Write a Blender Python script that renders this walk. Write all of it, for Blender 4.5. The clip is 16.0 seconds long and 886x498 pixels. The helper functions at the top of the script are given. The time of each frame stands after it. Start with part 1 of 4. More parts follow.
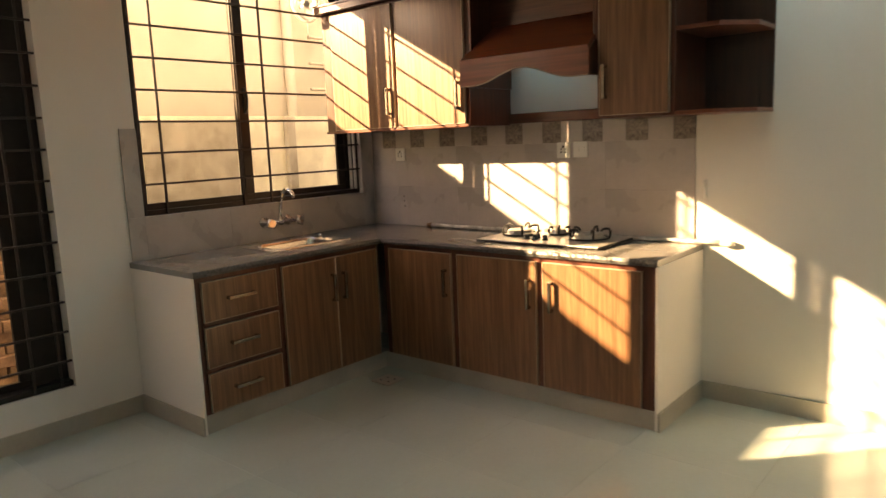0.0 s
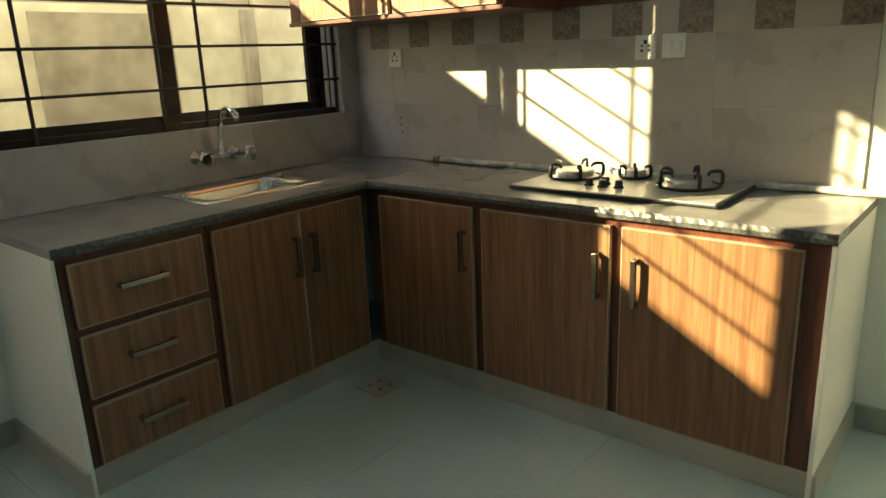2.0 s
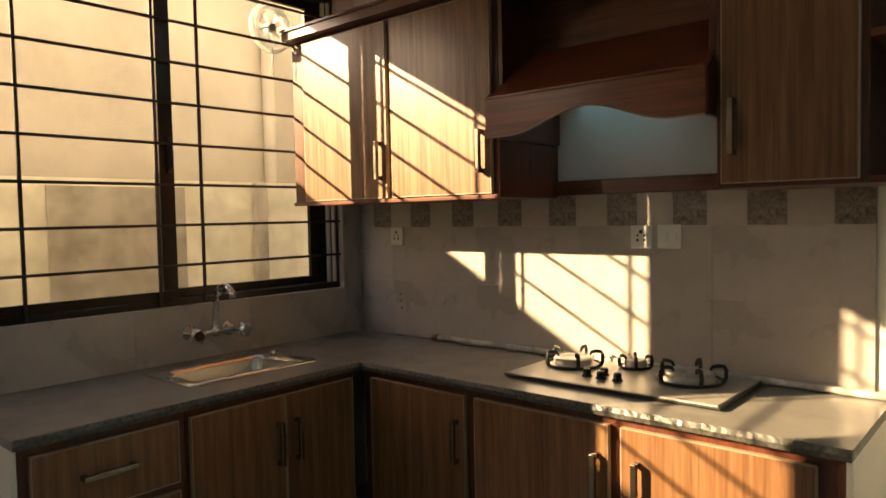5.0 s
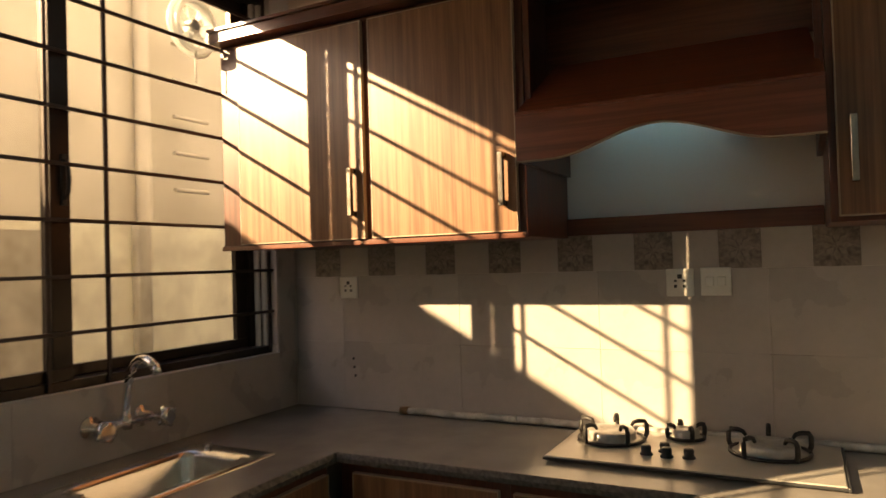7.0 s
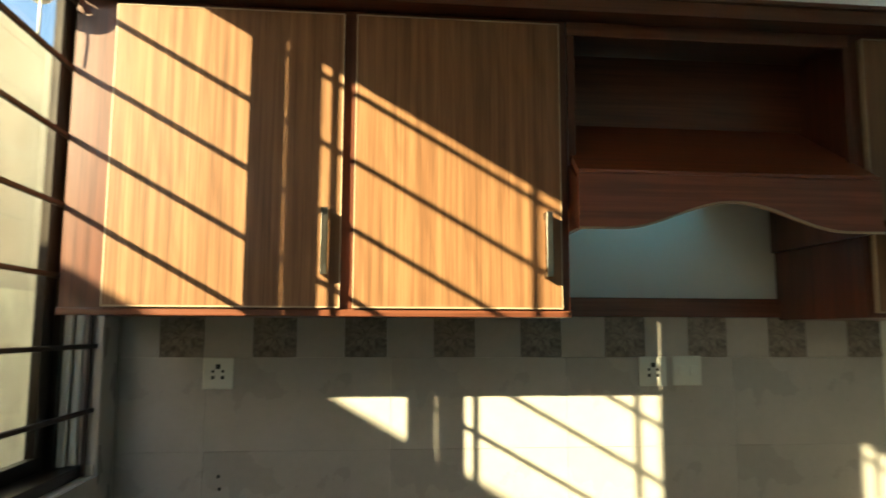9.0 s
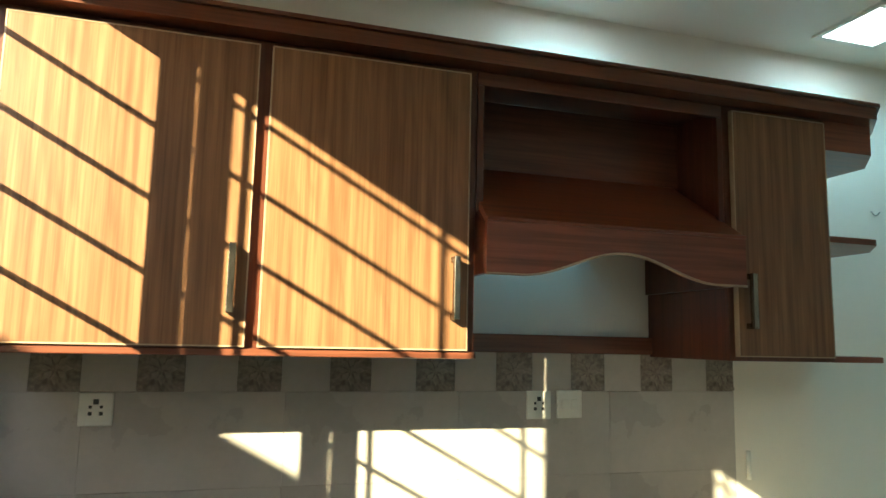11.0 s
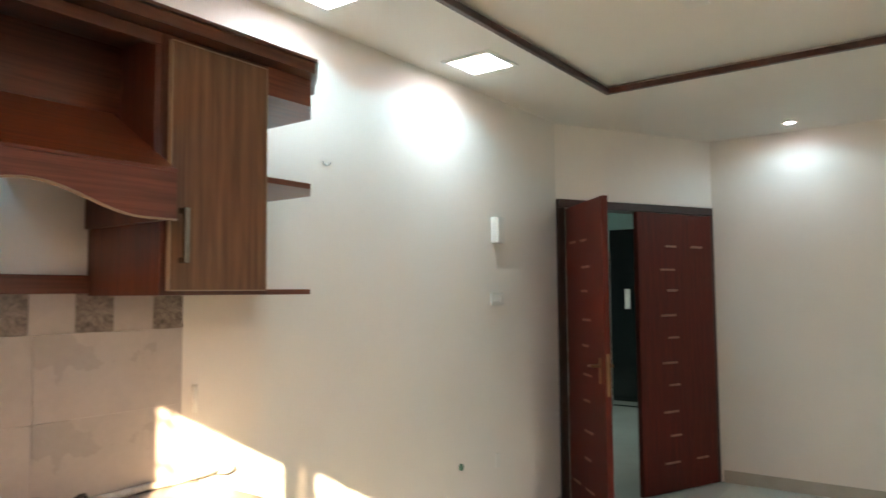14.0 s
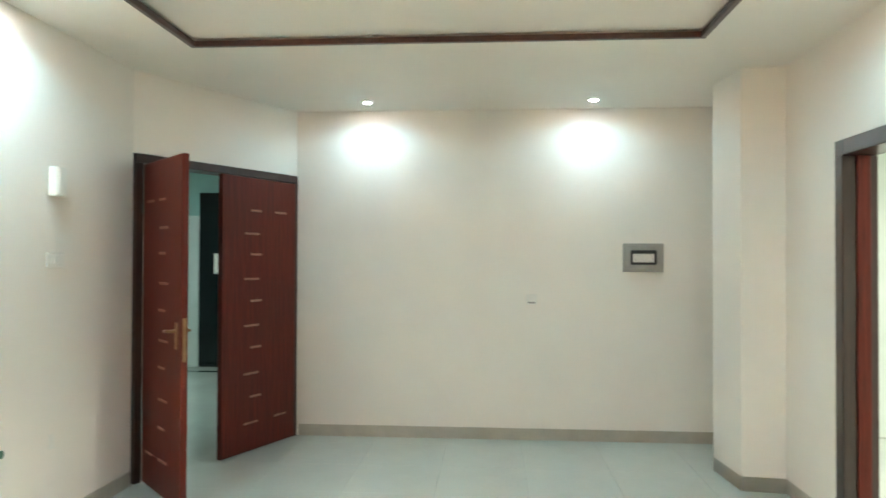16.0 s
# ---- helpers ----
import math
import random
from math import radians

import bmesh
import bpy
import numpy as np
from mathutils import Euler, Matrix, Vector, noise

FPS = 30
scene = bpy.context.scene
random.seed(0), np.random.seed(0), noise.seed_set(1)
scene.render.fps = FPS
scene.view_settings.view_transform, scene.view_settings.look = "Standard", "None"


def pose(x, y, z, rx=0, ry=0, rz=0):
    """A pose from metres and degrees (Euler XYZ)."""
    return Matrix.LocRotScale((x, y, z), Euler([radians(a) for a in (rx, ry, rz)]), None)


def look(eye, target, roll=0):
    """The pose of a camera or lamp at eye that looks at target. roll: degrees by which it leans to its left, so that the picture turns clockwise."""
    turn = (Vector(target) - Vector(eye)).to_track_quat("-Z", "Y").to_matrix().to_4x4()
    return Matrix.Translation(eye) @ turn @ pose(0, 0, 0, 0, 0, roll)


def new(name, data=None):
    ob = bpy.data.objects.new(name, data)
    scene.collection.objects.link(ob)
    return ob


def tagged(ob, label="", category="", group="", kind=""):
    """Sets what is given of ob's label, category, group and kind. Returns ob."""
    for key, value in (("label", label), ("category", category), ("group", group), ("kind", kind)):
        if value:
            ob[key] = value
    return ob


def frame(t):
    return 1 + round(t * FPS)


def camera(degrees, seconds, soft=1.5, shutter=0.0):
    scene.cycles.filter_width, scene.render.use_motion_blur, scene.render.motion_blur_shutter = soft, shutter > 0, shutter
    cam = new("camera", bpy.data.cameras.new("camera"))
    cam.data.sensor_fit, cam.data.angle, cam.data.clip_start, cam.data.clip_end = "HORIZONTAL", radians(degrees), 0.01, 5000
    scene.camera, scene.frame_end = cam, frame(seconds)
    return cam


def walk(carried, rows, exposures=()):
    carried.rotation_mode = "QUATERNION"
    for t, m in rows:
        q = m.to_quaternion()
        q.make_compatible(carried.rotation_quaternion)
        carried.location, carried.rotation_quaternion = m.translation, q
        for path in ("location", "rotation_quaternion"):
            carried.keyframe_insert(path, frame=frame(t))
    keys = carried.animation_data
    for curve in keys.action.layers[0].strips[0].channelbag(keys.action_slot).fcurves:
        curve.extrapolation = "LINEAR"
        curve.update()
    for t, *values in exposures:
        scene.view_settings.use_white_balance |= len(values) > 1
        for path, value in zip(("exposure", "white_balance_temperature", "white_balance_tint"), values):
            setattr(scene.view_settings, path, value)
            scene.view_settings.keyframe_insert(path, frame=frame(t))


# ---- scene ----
cam = camera(64.8, 16.0, shutter=0.4)
PATH = [
    (0, (0.033, -0.072, 1.445), (-1.242, 1.438, 1.138), -2.3),
    (0.5, (-0.272, 0.281, 1.447), (-1.591, 1.742, 1.095), -4.6),
    (1, (-0.513, 0.672, 1.392), (-1.821, 2.126, 0.978), -3.7),
    (1.5, (-0.761, 0.863, 1.345), (-2.012, 2.353, 0.879), -1.1),
    (2, (-0.915, 0.938, 1.357), (-2.16, 2.41, 0.825), -2.3),
    (2.5, (-0.926, 0.999, 1.353), (-2.218, 2.43, 0.821), -1.8),
    (3, (-0.911, 1.025, 1.355), (-2.217, 2.445, 0.826), -2.2),
    (3.5, (-0.893, 1.027, 1.369), (-2.214, 2.452, 0.893), -2.2),
    (4, (-0.896, 1.043, 1.4), (-2.233, 2.487, 1.044), -2.1),
    (4.5, (-0.89, 1.042, 1.441), (-2.251, 2.491, 1.22), -1.2),
    (4.7, (-0.887, 1.048, 1.459), (-2.236, 2.516, 1.301), -1.2),
    (6.8, (-1.613, 1.152, 1.43), (-2.628, 2.874, 1.464), 0.6),
    (7, (-1.733, 1.178, 1.447), (-2.649, 2.955, 1.488), -1.7),
    (7.5, (-2.06, 1.221, 1.431), (-2.706, 3.112, 1.504), 3.4),
    (8, (-2.427, 1.267, 1.464), (-2.8, 3.231, 1.512), 2.1),
    (8.5, (-2.738, 1.405, 1.461), (-2.849, 3.396, 1.608), -0.8),
    (9, (-2.982, 1.452, 1.484), (-2.782, 3.428, 1.717), 0.2),
    (9.2, (-3.063, 1.456, 1.502), (-2.693, 3.41, 1.715), -1.3),
    (11.5, (-3.109, 1.444, 1.565), (-2.43, 3.306, 1.831), 1.5),
    (12, (-3.083, 1.478, 1.556), (-2.18, 3.251, 1.761), 1.2),
    (12.5, (-3.019, 1.436, 1.518), (-1.883, 3.069, 1.727), 0.5),
    (13, (-2.945, 1.445, 1.536), (-1.605, 2.921, 1.693), -0.1),
    (13.5, (-2.928, 1.362, 1.502), (-1.44, 2.689, 1.648), -0.7),
    (14, (-2.827, 1.316, 1.521), (-1.216, 2.495, 1.648), -0.5),
    (14.5, (-2.777, 1.306, 1.502), (-1.022, 2.258, 1.622), 0.0),
    (15, (-2.762, 1.292, 1.507), (-0.871, 1.937, 1.591), -0.9),
    (15.5, (-2.791, 1.22, 1.517), (-0.826, 1.592, 1.57), -0.7),
    (16, (-2.772, 1.233, 1.499), (-0.777, 1.375, 1.527), 0.2),
]
walk(cam, [(t, look(eye, target, roll)) for t, eye, target, roll in PATH], [
    (0.0, 2.7, 8200, 33), (1.0, 2.55, 7700, 23), (2.0, 2.55, 6500, 3), (3.5, 2.55, 6400, 2), (4.5, 2.15, 7300, 23), (7.0, 1.9, 7900, 29),
    (8.0, 1.9, 7300, 21), (8.5, 2.05, 6700, 8), (9.0, 2.25, 6300, 1), (11.5, 2.75, 6000, 5), (12.0, 2.9, 7000, 27), (12.5, 3.2, 7600, 39),
    (13.0, 3.35, 7500, 38), (13.5, 3.45, 7400, 38), (14.5, 3.75, 7100, 36), (15.0, 4.0, 7000, 34), (15.5, 4.2, 6900, 31), (16.0, 4.3, 6800, 26)])

# ---- world, sun, lights ----
SUN_DIR = Vector((0.98, 1.0, -0.557)).normalized()
world = bpy.data.worlds.new("sky")
scene.world = world
world.use_nodes = True
wn = world.node_tree
sky = wn.nodes.new("ShaderNodeTexSky")
sky.sky_type = "NISHITA"
sky.sun_disc = False
sky.sun_elevation = radians(21.4)
sky.sun_rotation = math.atan2(-SUN_DIR.x, -SUN_DIR.y)
wn.nodes["Background"].inputs["Strength"].default_value = 0.10
wn.links.new(sky.outputs[0], wn.nodes["Background"].inputs["Color"])
sun = new("sun", bpy.data.lights.new("sun", "SUN"))
sun.data.energy, sun.data.angle, sun.data.color = 5.0, radians(0.5), (1.0, 0.86, 0.50)
sun.matrix_world = look((-20, -20, 12), Vector((-20, -20, 12)) + SUN_DIR)

COOL = (0.25, 0.86, 1.0)


def lamp(kind, name, at, to, power, colour=COOL, **kw):
    d = bpy.data.lights.new(name, kind)
    d.energy, d.color = power, colour
    ob = new(name, d)
    ob.matrix_world = look(at, to)
    if kind == "SPOT":
        d.spot_size, d.spot_blend, d.shadow_soft_size = radians(kw["cone"]), kw["blend"], 0.05
    if kind == "AREA":
        d.shape, d.size, d.size_y, d.spread = "RECTANGLE", kw["sx"], kw["sy"], radians(178)
    return ob


CEIL = 2.75
PANELS = [(-2.01, 3.31), (-0.88, 3.31), (0.25, 3.31)]
# The pair at y -0.14 stays out of view, added as fill.
SPOTS = [(2.73, 2.24), (2.73, 0.45), (-1.1, -0.14), (0.35, -0.14)]
for px, py in PANELS:
    lamp("SPOT", "panel_lamp", (px, py, CEIL - 0.02), (px, py, 0), 1.45, cone=151, blend=0.16)
for px, py in SPOTS:
    lamp("SPOT", "spot_or_fill_lamp", (px, py, CEIL - 0.03), (px, py, 0), 0.65 if px > 2 else 0.9, cone=164, blend=0.4)
# Unseen lamp, added to give the cyan glow under the hood.
lamp("SPOT", "hood_glow_lamp", (-2.155, 3.53, 2.18), (-2.155, 3.53, 0), 0.32, (0.10, 0.66, 1.0), cone=120, blend=0.5)
lamp("AREA", "lobby_lamp", (4.6, 4.6, 2.58), (4.6, 4.6, 0), 0.9, (0.55, 1.0, 0.92), sx=0.5, sy=0.5)
lamp("AREA", "side_room_lamp", (0.6, -2.6, 2.58), (0.6, -2.6, 0), 8, (0.92, 1.0, 0.86), sx=0.5, sy=0.5)

# ---- materials ----


def mat(name, colour, rough=0.5, metal=0.0, var=0.12, scale=6.0, bump=0.1, bscale=60.0, stretch=(1, 1, 1), coat=0.0, second=None, spec=0.5):
    """A surface with two scales of colour change and fine relief."""
    m = bpy.data.materials.new(name)
    m.use_nodes = True
    nt = m.node_tree
    b = nt.nodes["Principled BSDF"]
    tc = nt.nodes.new("ShaderNodeTexCoord")
    mp = nt.nodes.new("ShaderNodeMapping")
    mp.inputs["Scale"].default_value = stretch
    nt.links.new(tc.outputs["Object"], mp.inputs["Vector"])
    n1 = nt.nodes.new("ShaderNodeTexNoise")
    n1.inputs["Scale"].default_value, n1.inputs["Detail"].default_value = scale, 6
    n2 = nt.nodes.new("ShaderNodeTexNoise")
    n2.inputs["Scale"].default_value, n2.inputs["Detail"].default_value = bscale, 4
    for n in (n1, n2):
        nt.links.new(mp.outputs[0], n.inputs["Vector"])
    info = nt.nodes.new("ShaderNodeObjectInfo")
    ramp = nt.nodes.new("ShaderNodeValToRGB")
    c2 = second or tuple(c * (1 - 2.2 * var) for c in colour)
    ramp.color_ramp.elements[0].position, ramp.color_ramp.elements[1].position = 0.32, 0.68
    ramp.color_ramp.elements[0].color, ramp.color_ramp.elements[1].color = (*c2, 1), (*colour, 1)
    add = nt.nodes.new("ShaderNodeMath")
    add.operation = "MULTIPLY_ADD"
    nt.links.new(n2.outputs["Fac"], add.inputs[0])
    add.inputs[1].default_value = 0.25
    sub = nt.nodes.new("ShaderNodeMath")
    sub.operation = "SUBTRACT"
    nt.links.new(n1.outputs["Fac"], sub.inputs[0])
    sub.inputs[1].default_value = 0.125
    nt.links.new(sub.outputs[0], add.inputs[2])
    rnd = nt.nodes.new("ShaderNodeMath")
    rnd.operation = "MULTIPLY_ADD"
    nt.links.new(info.outputs["Random"], rnd.inputs[0])
    rnd.inputs[1].default_value = 0.03
    nt.links.new(add.outputs[0], rnd.inputs[2])
    nt.links.new(rnd.outputs[0], ramp.inputs["Fac"])
    nt.links.new(ramp.outputs[0], b.inputs["Base Color"])
    rr = nt.nodes.new("ShaderNodeMapRange")
    rr.inputs["To Min"].default_value, rr.inputs["To Max"].default_value = max(0.02, rough * 0.8), min(1, rough * 1.2)
    nt.links.new(n1.outputs["Fac"], rr.inputs["Value"])
    nt.links.new(rr.outputs[0], b.inputs["Roughness"])
    b.inputs["Metallic"].default_value = metal
    b.inputs["Specular IOR Level"].default_value = spec
    b.inputs["Coat Weight"].default_value = coat
    b.inputs["Coat Roughness"].default_value = 0.12
    bp = nt.nodes.new("ShaderNodeBump")
    bp.inputs["Strength"].default_value, bp.inputs["Distance"].default_value = bump, 0.002
    nt.links.new(n2.outputs["Fac"], bp.inputs["Height"])
    nt.links.new(bp.outputs[0], b.inputs["Normal"])
    return m


def wood(name, light, dark, rough=0.35, coat=0.15, fine=1.0, level=False):
    """Upright grain: long wavy streaks and fine pores."""
    m = mat(name, light, rough, 0, 0.1, 3.0 * fine, 0.08, 22.0, (0.55, 16, 16) if level else (16, 16, 0.55), coat, dark)
    nt = m.node_tree
    tc = nt.nodes.new("ShaderNodeTexCoord")
    mp = nt.nodes.new("ShaderNodeMapping")
    mp.inputs["Scale"].default_value = (0.12, 1, 1) if level else (1, 1, 0.12)
    nt.links.new(tc.outputs["Object"], mp.inputs["Vector"])
    w = nt.nodes.new("ShaderNodeTexWave")
    w.bands_direction = "DIAGONAL"
    w.inputs["Scale"].default_value, w.inputs["Distortion"].default_value = 11.0, 9.0
    w.inputs["Detail"].default_value, w.inputs["Detail Scale"].default_value = 3.0, 1.6
    nt.links.new(mp.outputs[0], w.inputs["Vector"])
    ramp = next(n for n in nt.nodes if n.type == "VALTORGB")
    b = nt.nodes["Principled BSDF"]
    mix = nt.nodes.new("ShaderNodeMix")
    mix.data_type, mix.blend_type = "RGBA", "MULTIPLY"
    mix.inputs[0].default_value = 0.22
    r2 = nt.nodes.new("ShaderNodeValToRGB")
    r2.color_ramp.elements[0].color, r2.color_ramp.elements[1].color = (0.45, 0.4, 0.36, 1), (1, 1, 1, 1)
    r2.color_ramp.elements[1].position = 0.45
    nt.links.new(w.outputs["Fac"], r2.inputs["Fac"])
    nt.links.new(ramp.outputs[0], mix.inputs[6])
    nt.links.new(r2.outputs[0], mix.inputs[7])
    fine_map = nt.nodes.new("ShaderNodeMapping")
    fine_map.inputs["Scale"].default_value = (2.2, 140, 140) if level else (140, 140, 2.2)
    nt.links.new(tc.outputs["Object"], fine_map.inputs["Vector"])
    fn = nt.nodes.new("ShaderNodeTexNoise")
    fn.inputs["Scale"].default_value, fn.inputs["Detail"].default_value = 1.0, 3
    nt.links.new(fine_map.outputs[0], fn.inputs["Vector"])
    r3 = nt.nodes.new("ShaderNodeValToRGB")
    r3.color_ramp.elements[0].color, r3.color_ramp.elements[1].color = (0.62, 0.58, 0.54, 1), (1, 1, 1, 1)
    r3.color_ramp.elements[0].position, r3.color_ramp.elements[1].position = 0.36, 0.56
    nt.links.new(fn.outputs["Fac"], r3.inputs["Fac"])
    mix2 = nt.nodes.new("ShaderNodeMix")
    mix2.data_type, mix2.blend_type = "RGBA", "MULTIPLY"
    mix2.inputs[0].default_value = 0.58
    nt.links.new(mix.outputs[2], mix2.inputs[6])
    nt.links.new(r3.outputs[0], mix2.inputs[7])
    nt.links.new(mix2.outputs[2], b.inputs["Base Color"])
    return m


def glow(name, colour, strength):
    m = bpy.data.materials.new(name)
    m.use_nodes = True
    b = m.node_tree.nodes["Principled BSDF"]
    b.inputs["Base Color"].default_value = (0.8, 0.8, 0.8, 1)
    b.inputs["Emission Color"].default_value = (*colour, 1)
    b.inputs["Emission Strength"].default_value = strength
    return m


M_WALL = mat("cream_wall_paint", (0.81, 0.76, 0.69), 0.55, 0, 0.03, 1.2, 0.06, 140)
M_CEIL = mat("ceiling_paint", (0.82, 0.77, 0.70), 0.6, 0, 0.03, 1.0, 0.04, 120)
M_FLOOR = mat("polished_floor_tile", (0.55, 0.61, 0.55), 0.16, 0, 0.05, 1.6, 0.02, 40, coat=0.3)
M_GROUT = mat("floor_grout", (0.55, 0.56, 0.51), 0.8, 0, 0.1, 20)
M_SKIRT = mat("beige_skirting_tile", (0.46, 0.42, 0.35), 0.35, 0, 0.08, 5, 0.03, 60)
M_TILE = mat("grey_wall_tile", (0.48, 0.43, 0.395), 0.28, 0, 0.07, 4.5, 0.05, 50, coat=0.1)
M_PLAIN = mat("light_band_tile", (0.49, 0.435, 0.395), 0.3, 0, 0.08, 6, 0.04, 60)
M_DECO = mat("patterned_tile", (0.30, 0.25, 0.21), 0.35, 0, 0.25, 55, 0.2, 120, second=(0.12, 0.09, 0.075))
M_DECO2 = mat("pattern_relief", (0.345, 0.29, 0.24), 0.4, 0, 0.2, 40, 0.1, 100)
M_STONE = mat("grey_granite_top", (0.27, 0.245, 0.22), 0.24, 0, 0.06, 9, 0.04, 160, coat=0.25)
M_CHIP = mat("rough_stone_edge", (0.12, 0.11, 0.098), 0.4, 0, 0.3, 70, 0.4, 120)
M_DOOR = wood("brown_wood_laminate", (0.285, 0.138, 0.066), (0.172, 0.079, 0.037), 0.34, 0.12)
M_FRAME = wood("dark_red_wood", (0.13, 0.034, 0.015), (0.075, 0.018, 0.008), 0.34, 0.15)
M_HOOD = wood("hood_wood", (0.26, 0.078, 0.040), (0.18, 0.050, 0.025), 0.35, 0.15, level=True)
M_FRAMEH = wood("dark_red_wood_level_grain", (0.17, 0.055, 0.028), (0.11, 0.032, 0.016), 0.3, 0.3, level=True)
M_BAND = mat("pale_edge_band", (0.40, 0.28, 0.19), 0.4, 0, 0.05, 20)
M_MAHOG = wood("mahogany_door_wood", (0.135, 0.017, 0.008), (0.085, 0.010, 0.005), 0.42, 0.03)
M_MAHOG.node_tree.nodes["Principled BSDF"].inputs["Specular IOR Level"].default_value = 0.25
M_BARW = wood("paler_raised_wood", (0.36, 0.17, 0.11), (0.28, 0.12, 0.08), 0.3, 0.3)
M_TRIM = wood("red_brown_trim_wood", (0.085, 0.026, 0.017), (0.05, 0.015, 0.010), 0.35, 0.2, level=True)
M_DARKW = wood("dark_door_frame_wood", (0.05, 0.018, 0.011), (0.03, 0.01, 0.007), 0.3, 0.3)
M_NICKEL = mat("brushed_nickel", (0.36, 0.32, 0.27), 0.24, 1.0, 0.1, 30)
M_CHROME = mat("chrome", (0.80, 0.80, 0.80), 0.07, 1.0, 0.03, 20, 0.01)
M_STEEL = mat("stainless_steel", (0.74, 0.70, 0.64), 0.22, 1.0, 0.06, 30, 0.02, 90, (1, 12, 1))
M_BURN = mat("worn_burner_steel", (0.56, 0.53, 0.49), 0.36, 0.65, 0.15, 40, 0.1)
M_PLATE = mat("satin_steel_hob_plate", (0.56, 0.51, 0.45), 0.3, 0.35, 0.05, 12, 0.03)
M_IRON = mat("black_cast_iron", (0.035, 0.03, 0.027), 0.5, 0.2, 0.2, 60, 0.3)
M_ALU = mat("dark_aluminium", (0.028, 0.018, 0.013), 0.3, 0.5, 0.15, 8, 0.03)
M_BAR = mat("painted_iron_bar", (0.05, 0.03, 0.024), 0.45, 0.2, 0.2, 20, 0.1)
M_WHITE = mat("white_plastic", (0.78, 0.76, 0.70), 0.35, 0, 0.04, 10, 0.02)
M_DARKPL = mat("dark_plastic", (0.03, 0.03, 0.03), 0.4, 0, 0.1, 10)
M_PIPE = mat("white_wrapped_pipe", (0.72, 0.70, 0.64), 0.5, 0, 0.25, 14, 0.3, 70)
M_BRASS = mat("brass", (0.32, 0.20, 0.11), 0.3, 1.0, 0.1, 20)
M_GREY = mat("grey_metal_box", (0.36, 0.35, 0.32), 0.4, 0.1, 0.08, 12)
# House darker, yard wall paler: lit and shaded zones put into the colour.
M_PLASTER = mat("weathered_shade_plaster", (0.56, 0.50, 0.42), 0.85, 0, 0.22, 1.6, 0.5, 22, second=(0.42, 0.37, 0.30))
# Stained plaster, its base darkened to paint the shaded bay and strip.
M_SHADE = mat("stained_shade_plaster", (0.55, 0.49, 0.40), 0.9, 0, 0.3, 5.0, 0.7, 25, second=(0.33, 0.285, 0.22))
M_CREAM = mat("lit_cream_plaster", (0.93, 0.88, 0.70), 0.85, 0, 0.1, 4.5, 0.7, 25, second=(0.66, 0.59, 0.46))
# Kept pale so that the unseen outer wall throws sunlight back.
M_RENDER = mat("pale_bounce_render", (0.80, 0.81, 0.82), 0.9, 0, 0.12, 1.1, 0.4, 20)
M_BRICK = mat("clay_brick", (0.50, 0.30, 0.17), 0.9, 0, 0.25, 9, 0.6, 50)
M_GROUND = mat("dusty_ground", (0.34, 0.28, 0.2), 0.95, 0, 0.2, 0.8, 0.5, 12)
M_BLACK = mat("black_granite", (0.014, 0.016, 0.017), 0.12, 0, 0.4, 12, 0.02, 60, coat=0.3)
M_TEAL = mat("teal_lobby_wall", (0.27, 0.50, 0.47), 0.5, 0, 0.06, 2)
M_PALE = mat("pale_green_wall", (0.62, 0.70, 0.66), 0.5, 0, 0.05, 2)
M_LED = glow("led_panel", (0.80, 0.97, 1.0), 2.2)
M_LED3 = glow("lobby_diffuser", (0.8, 1.0, 0.95), 0.7)
M_LED2 = glow("led_spot", (0.85, 0.97, 1.0), 20.0)
M_GREENPL = mat("green_plastic_conduit", (0.06, 0.16, 0.09), 0.5, 0, 0.1, 20)
M_GLASS = bpy.data.materials.new("window_glass")
M_GLASS.use_nodes = True
g = M_GLASS.node_tree
g.nodes.remove(g.nodes["Principled BSDF"])
fres, tr, gl, mx, pw = (g.nodes.new(n) for n in ("ShaderNodeLayerWeight", "ShaderNodeBsdfTransparent", "ShaderNodeBsdfGlossy", "ShaderNodeMixShader", "ShaderNodeMath"))
pw.operation = "POWER"
pw.inputs[1].default_value = 4.0
g.links.new(fres.outputs["Facing"], pw.inputs[0])
tr.inputs["Color"].default_value = (0.95, 0.95, 0.92, 1)
gl.inputs["Roughness"].default_value = 0.02
g.links.new(pw.outputs[0], mx.inputs[0])
g.links.new(tr.outputs[0], mx.inputs[1])
g.links.new(gl.outputs[0], mx.inputs[2])
g.links.new(mx.outputs[0], g.nodes["Material Output"].inputs["Surface"])
M_FAN = bpy.data.materials.new("translucent_white_plastic")
M_FAN.use_nodes = True
g = M_FAN.node_tree
g.nodes.remove(g.nodes["Principled BSDF"])
df, tl, gl, mx, m2 = (g.nodes.new(n) for n in ("ShaderNodeBsdfDiffuse", "ShaderNodeBsdfTranslucent", "ShaderNodeBsdfGlossy", "ShaderNodeMixShader", "ShaderNodeMixShader"))
for n in (df, tl):
    n.inputs["Color"].default_value = (0.88, 0.88, 0.86, 1)
gl.inputs["Roughness"].default_value = 0.3
mx.inputs[0].default_value, m2.inputs[0].default_value = 0.6, 0.06
for a_, b_ in ((df.outputs[0], mx.inputs[1]), (tl.outputs[0], mx.inputs[2]), (mx.outputs[0], m2.inputs[1]), (gl.outputs[0], m2.inputs[2]), (m2.outputs[0], g.nodes["Material Output"].inputs["Surface"])):
    g.links.new(a_, b_)

# ---- building helpers ----


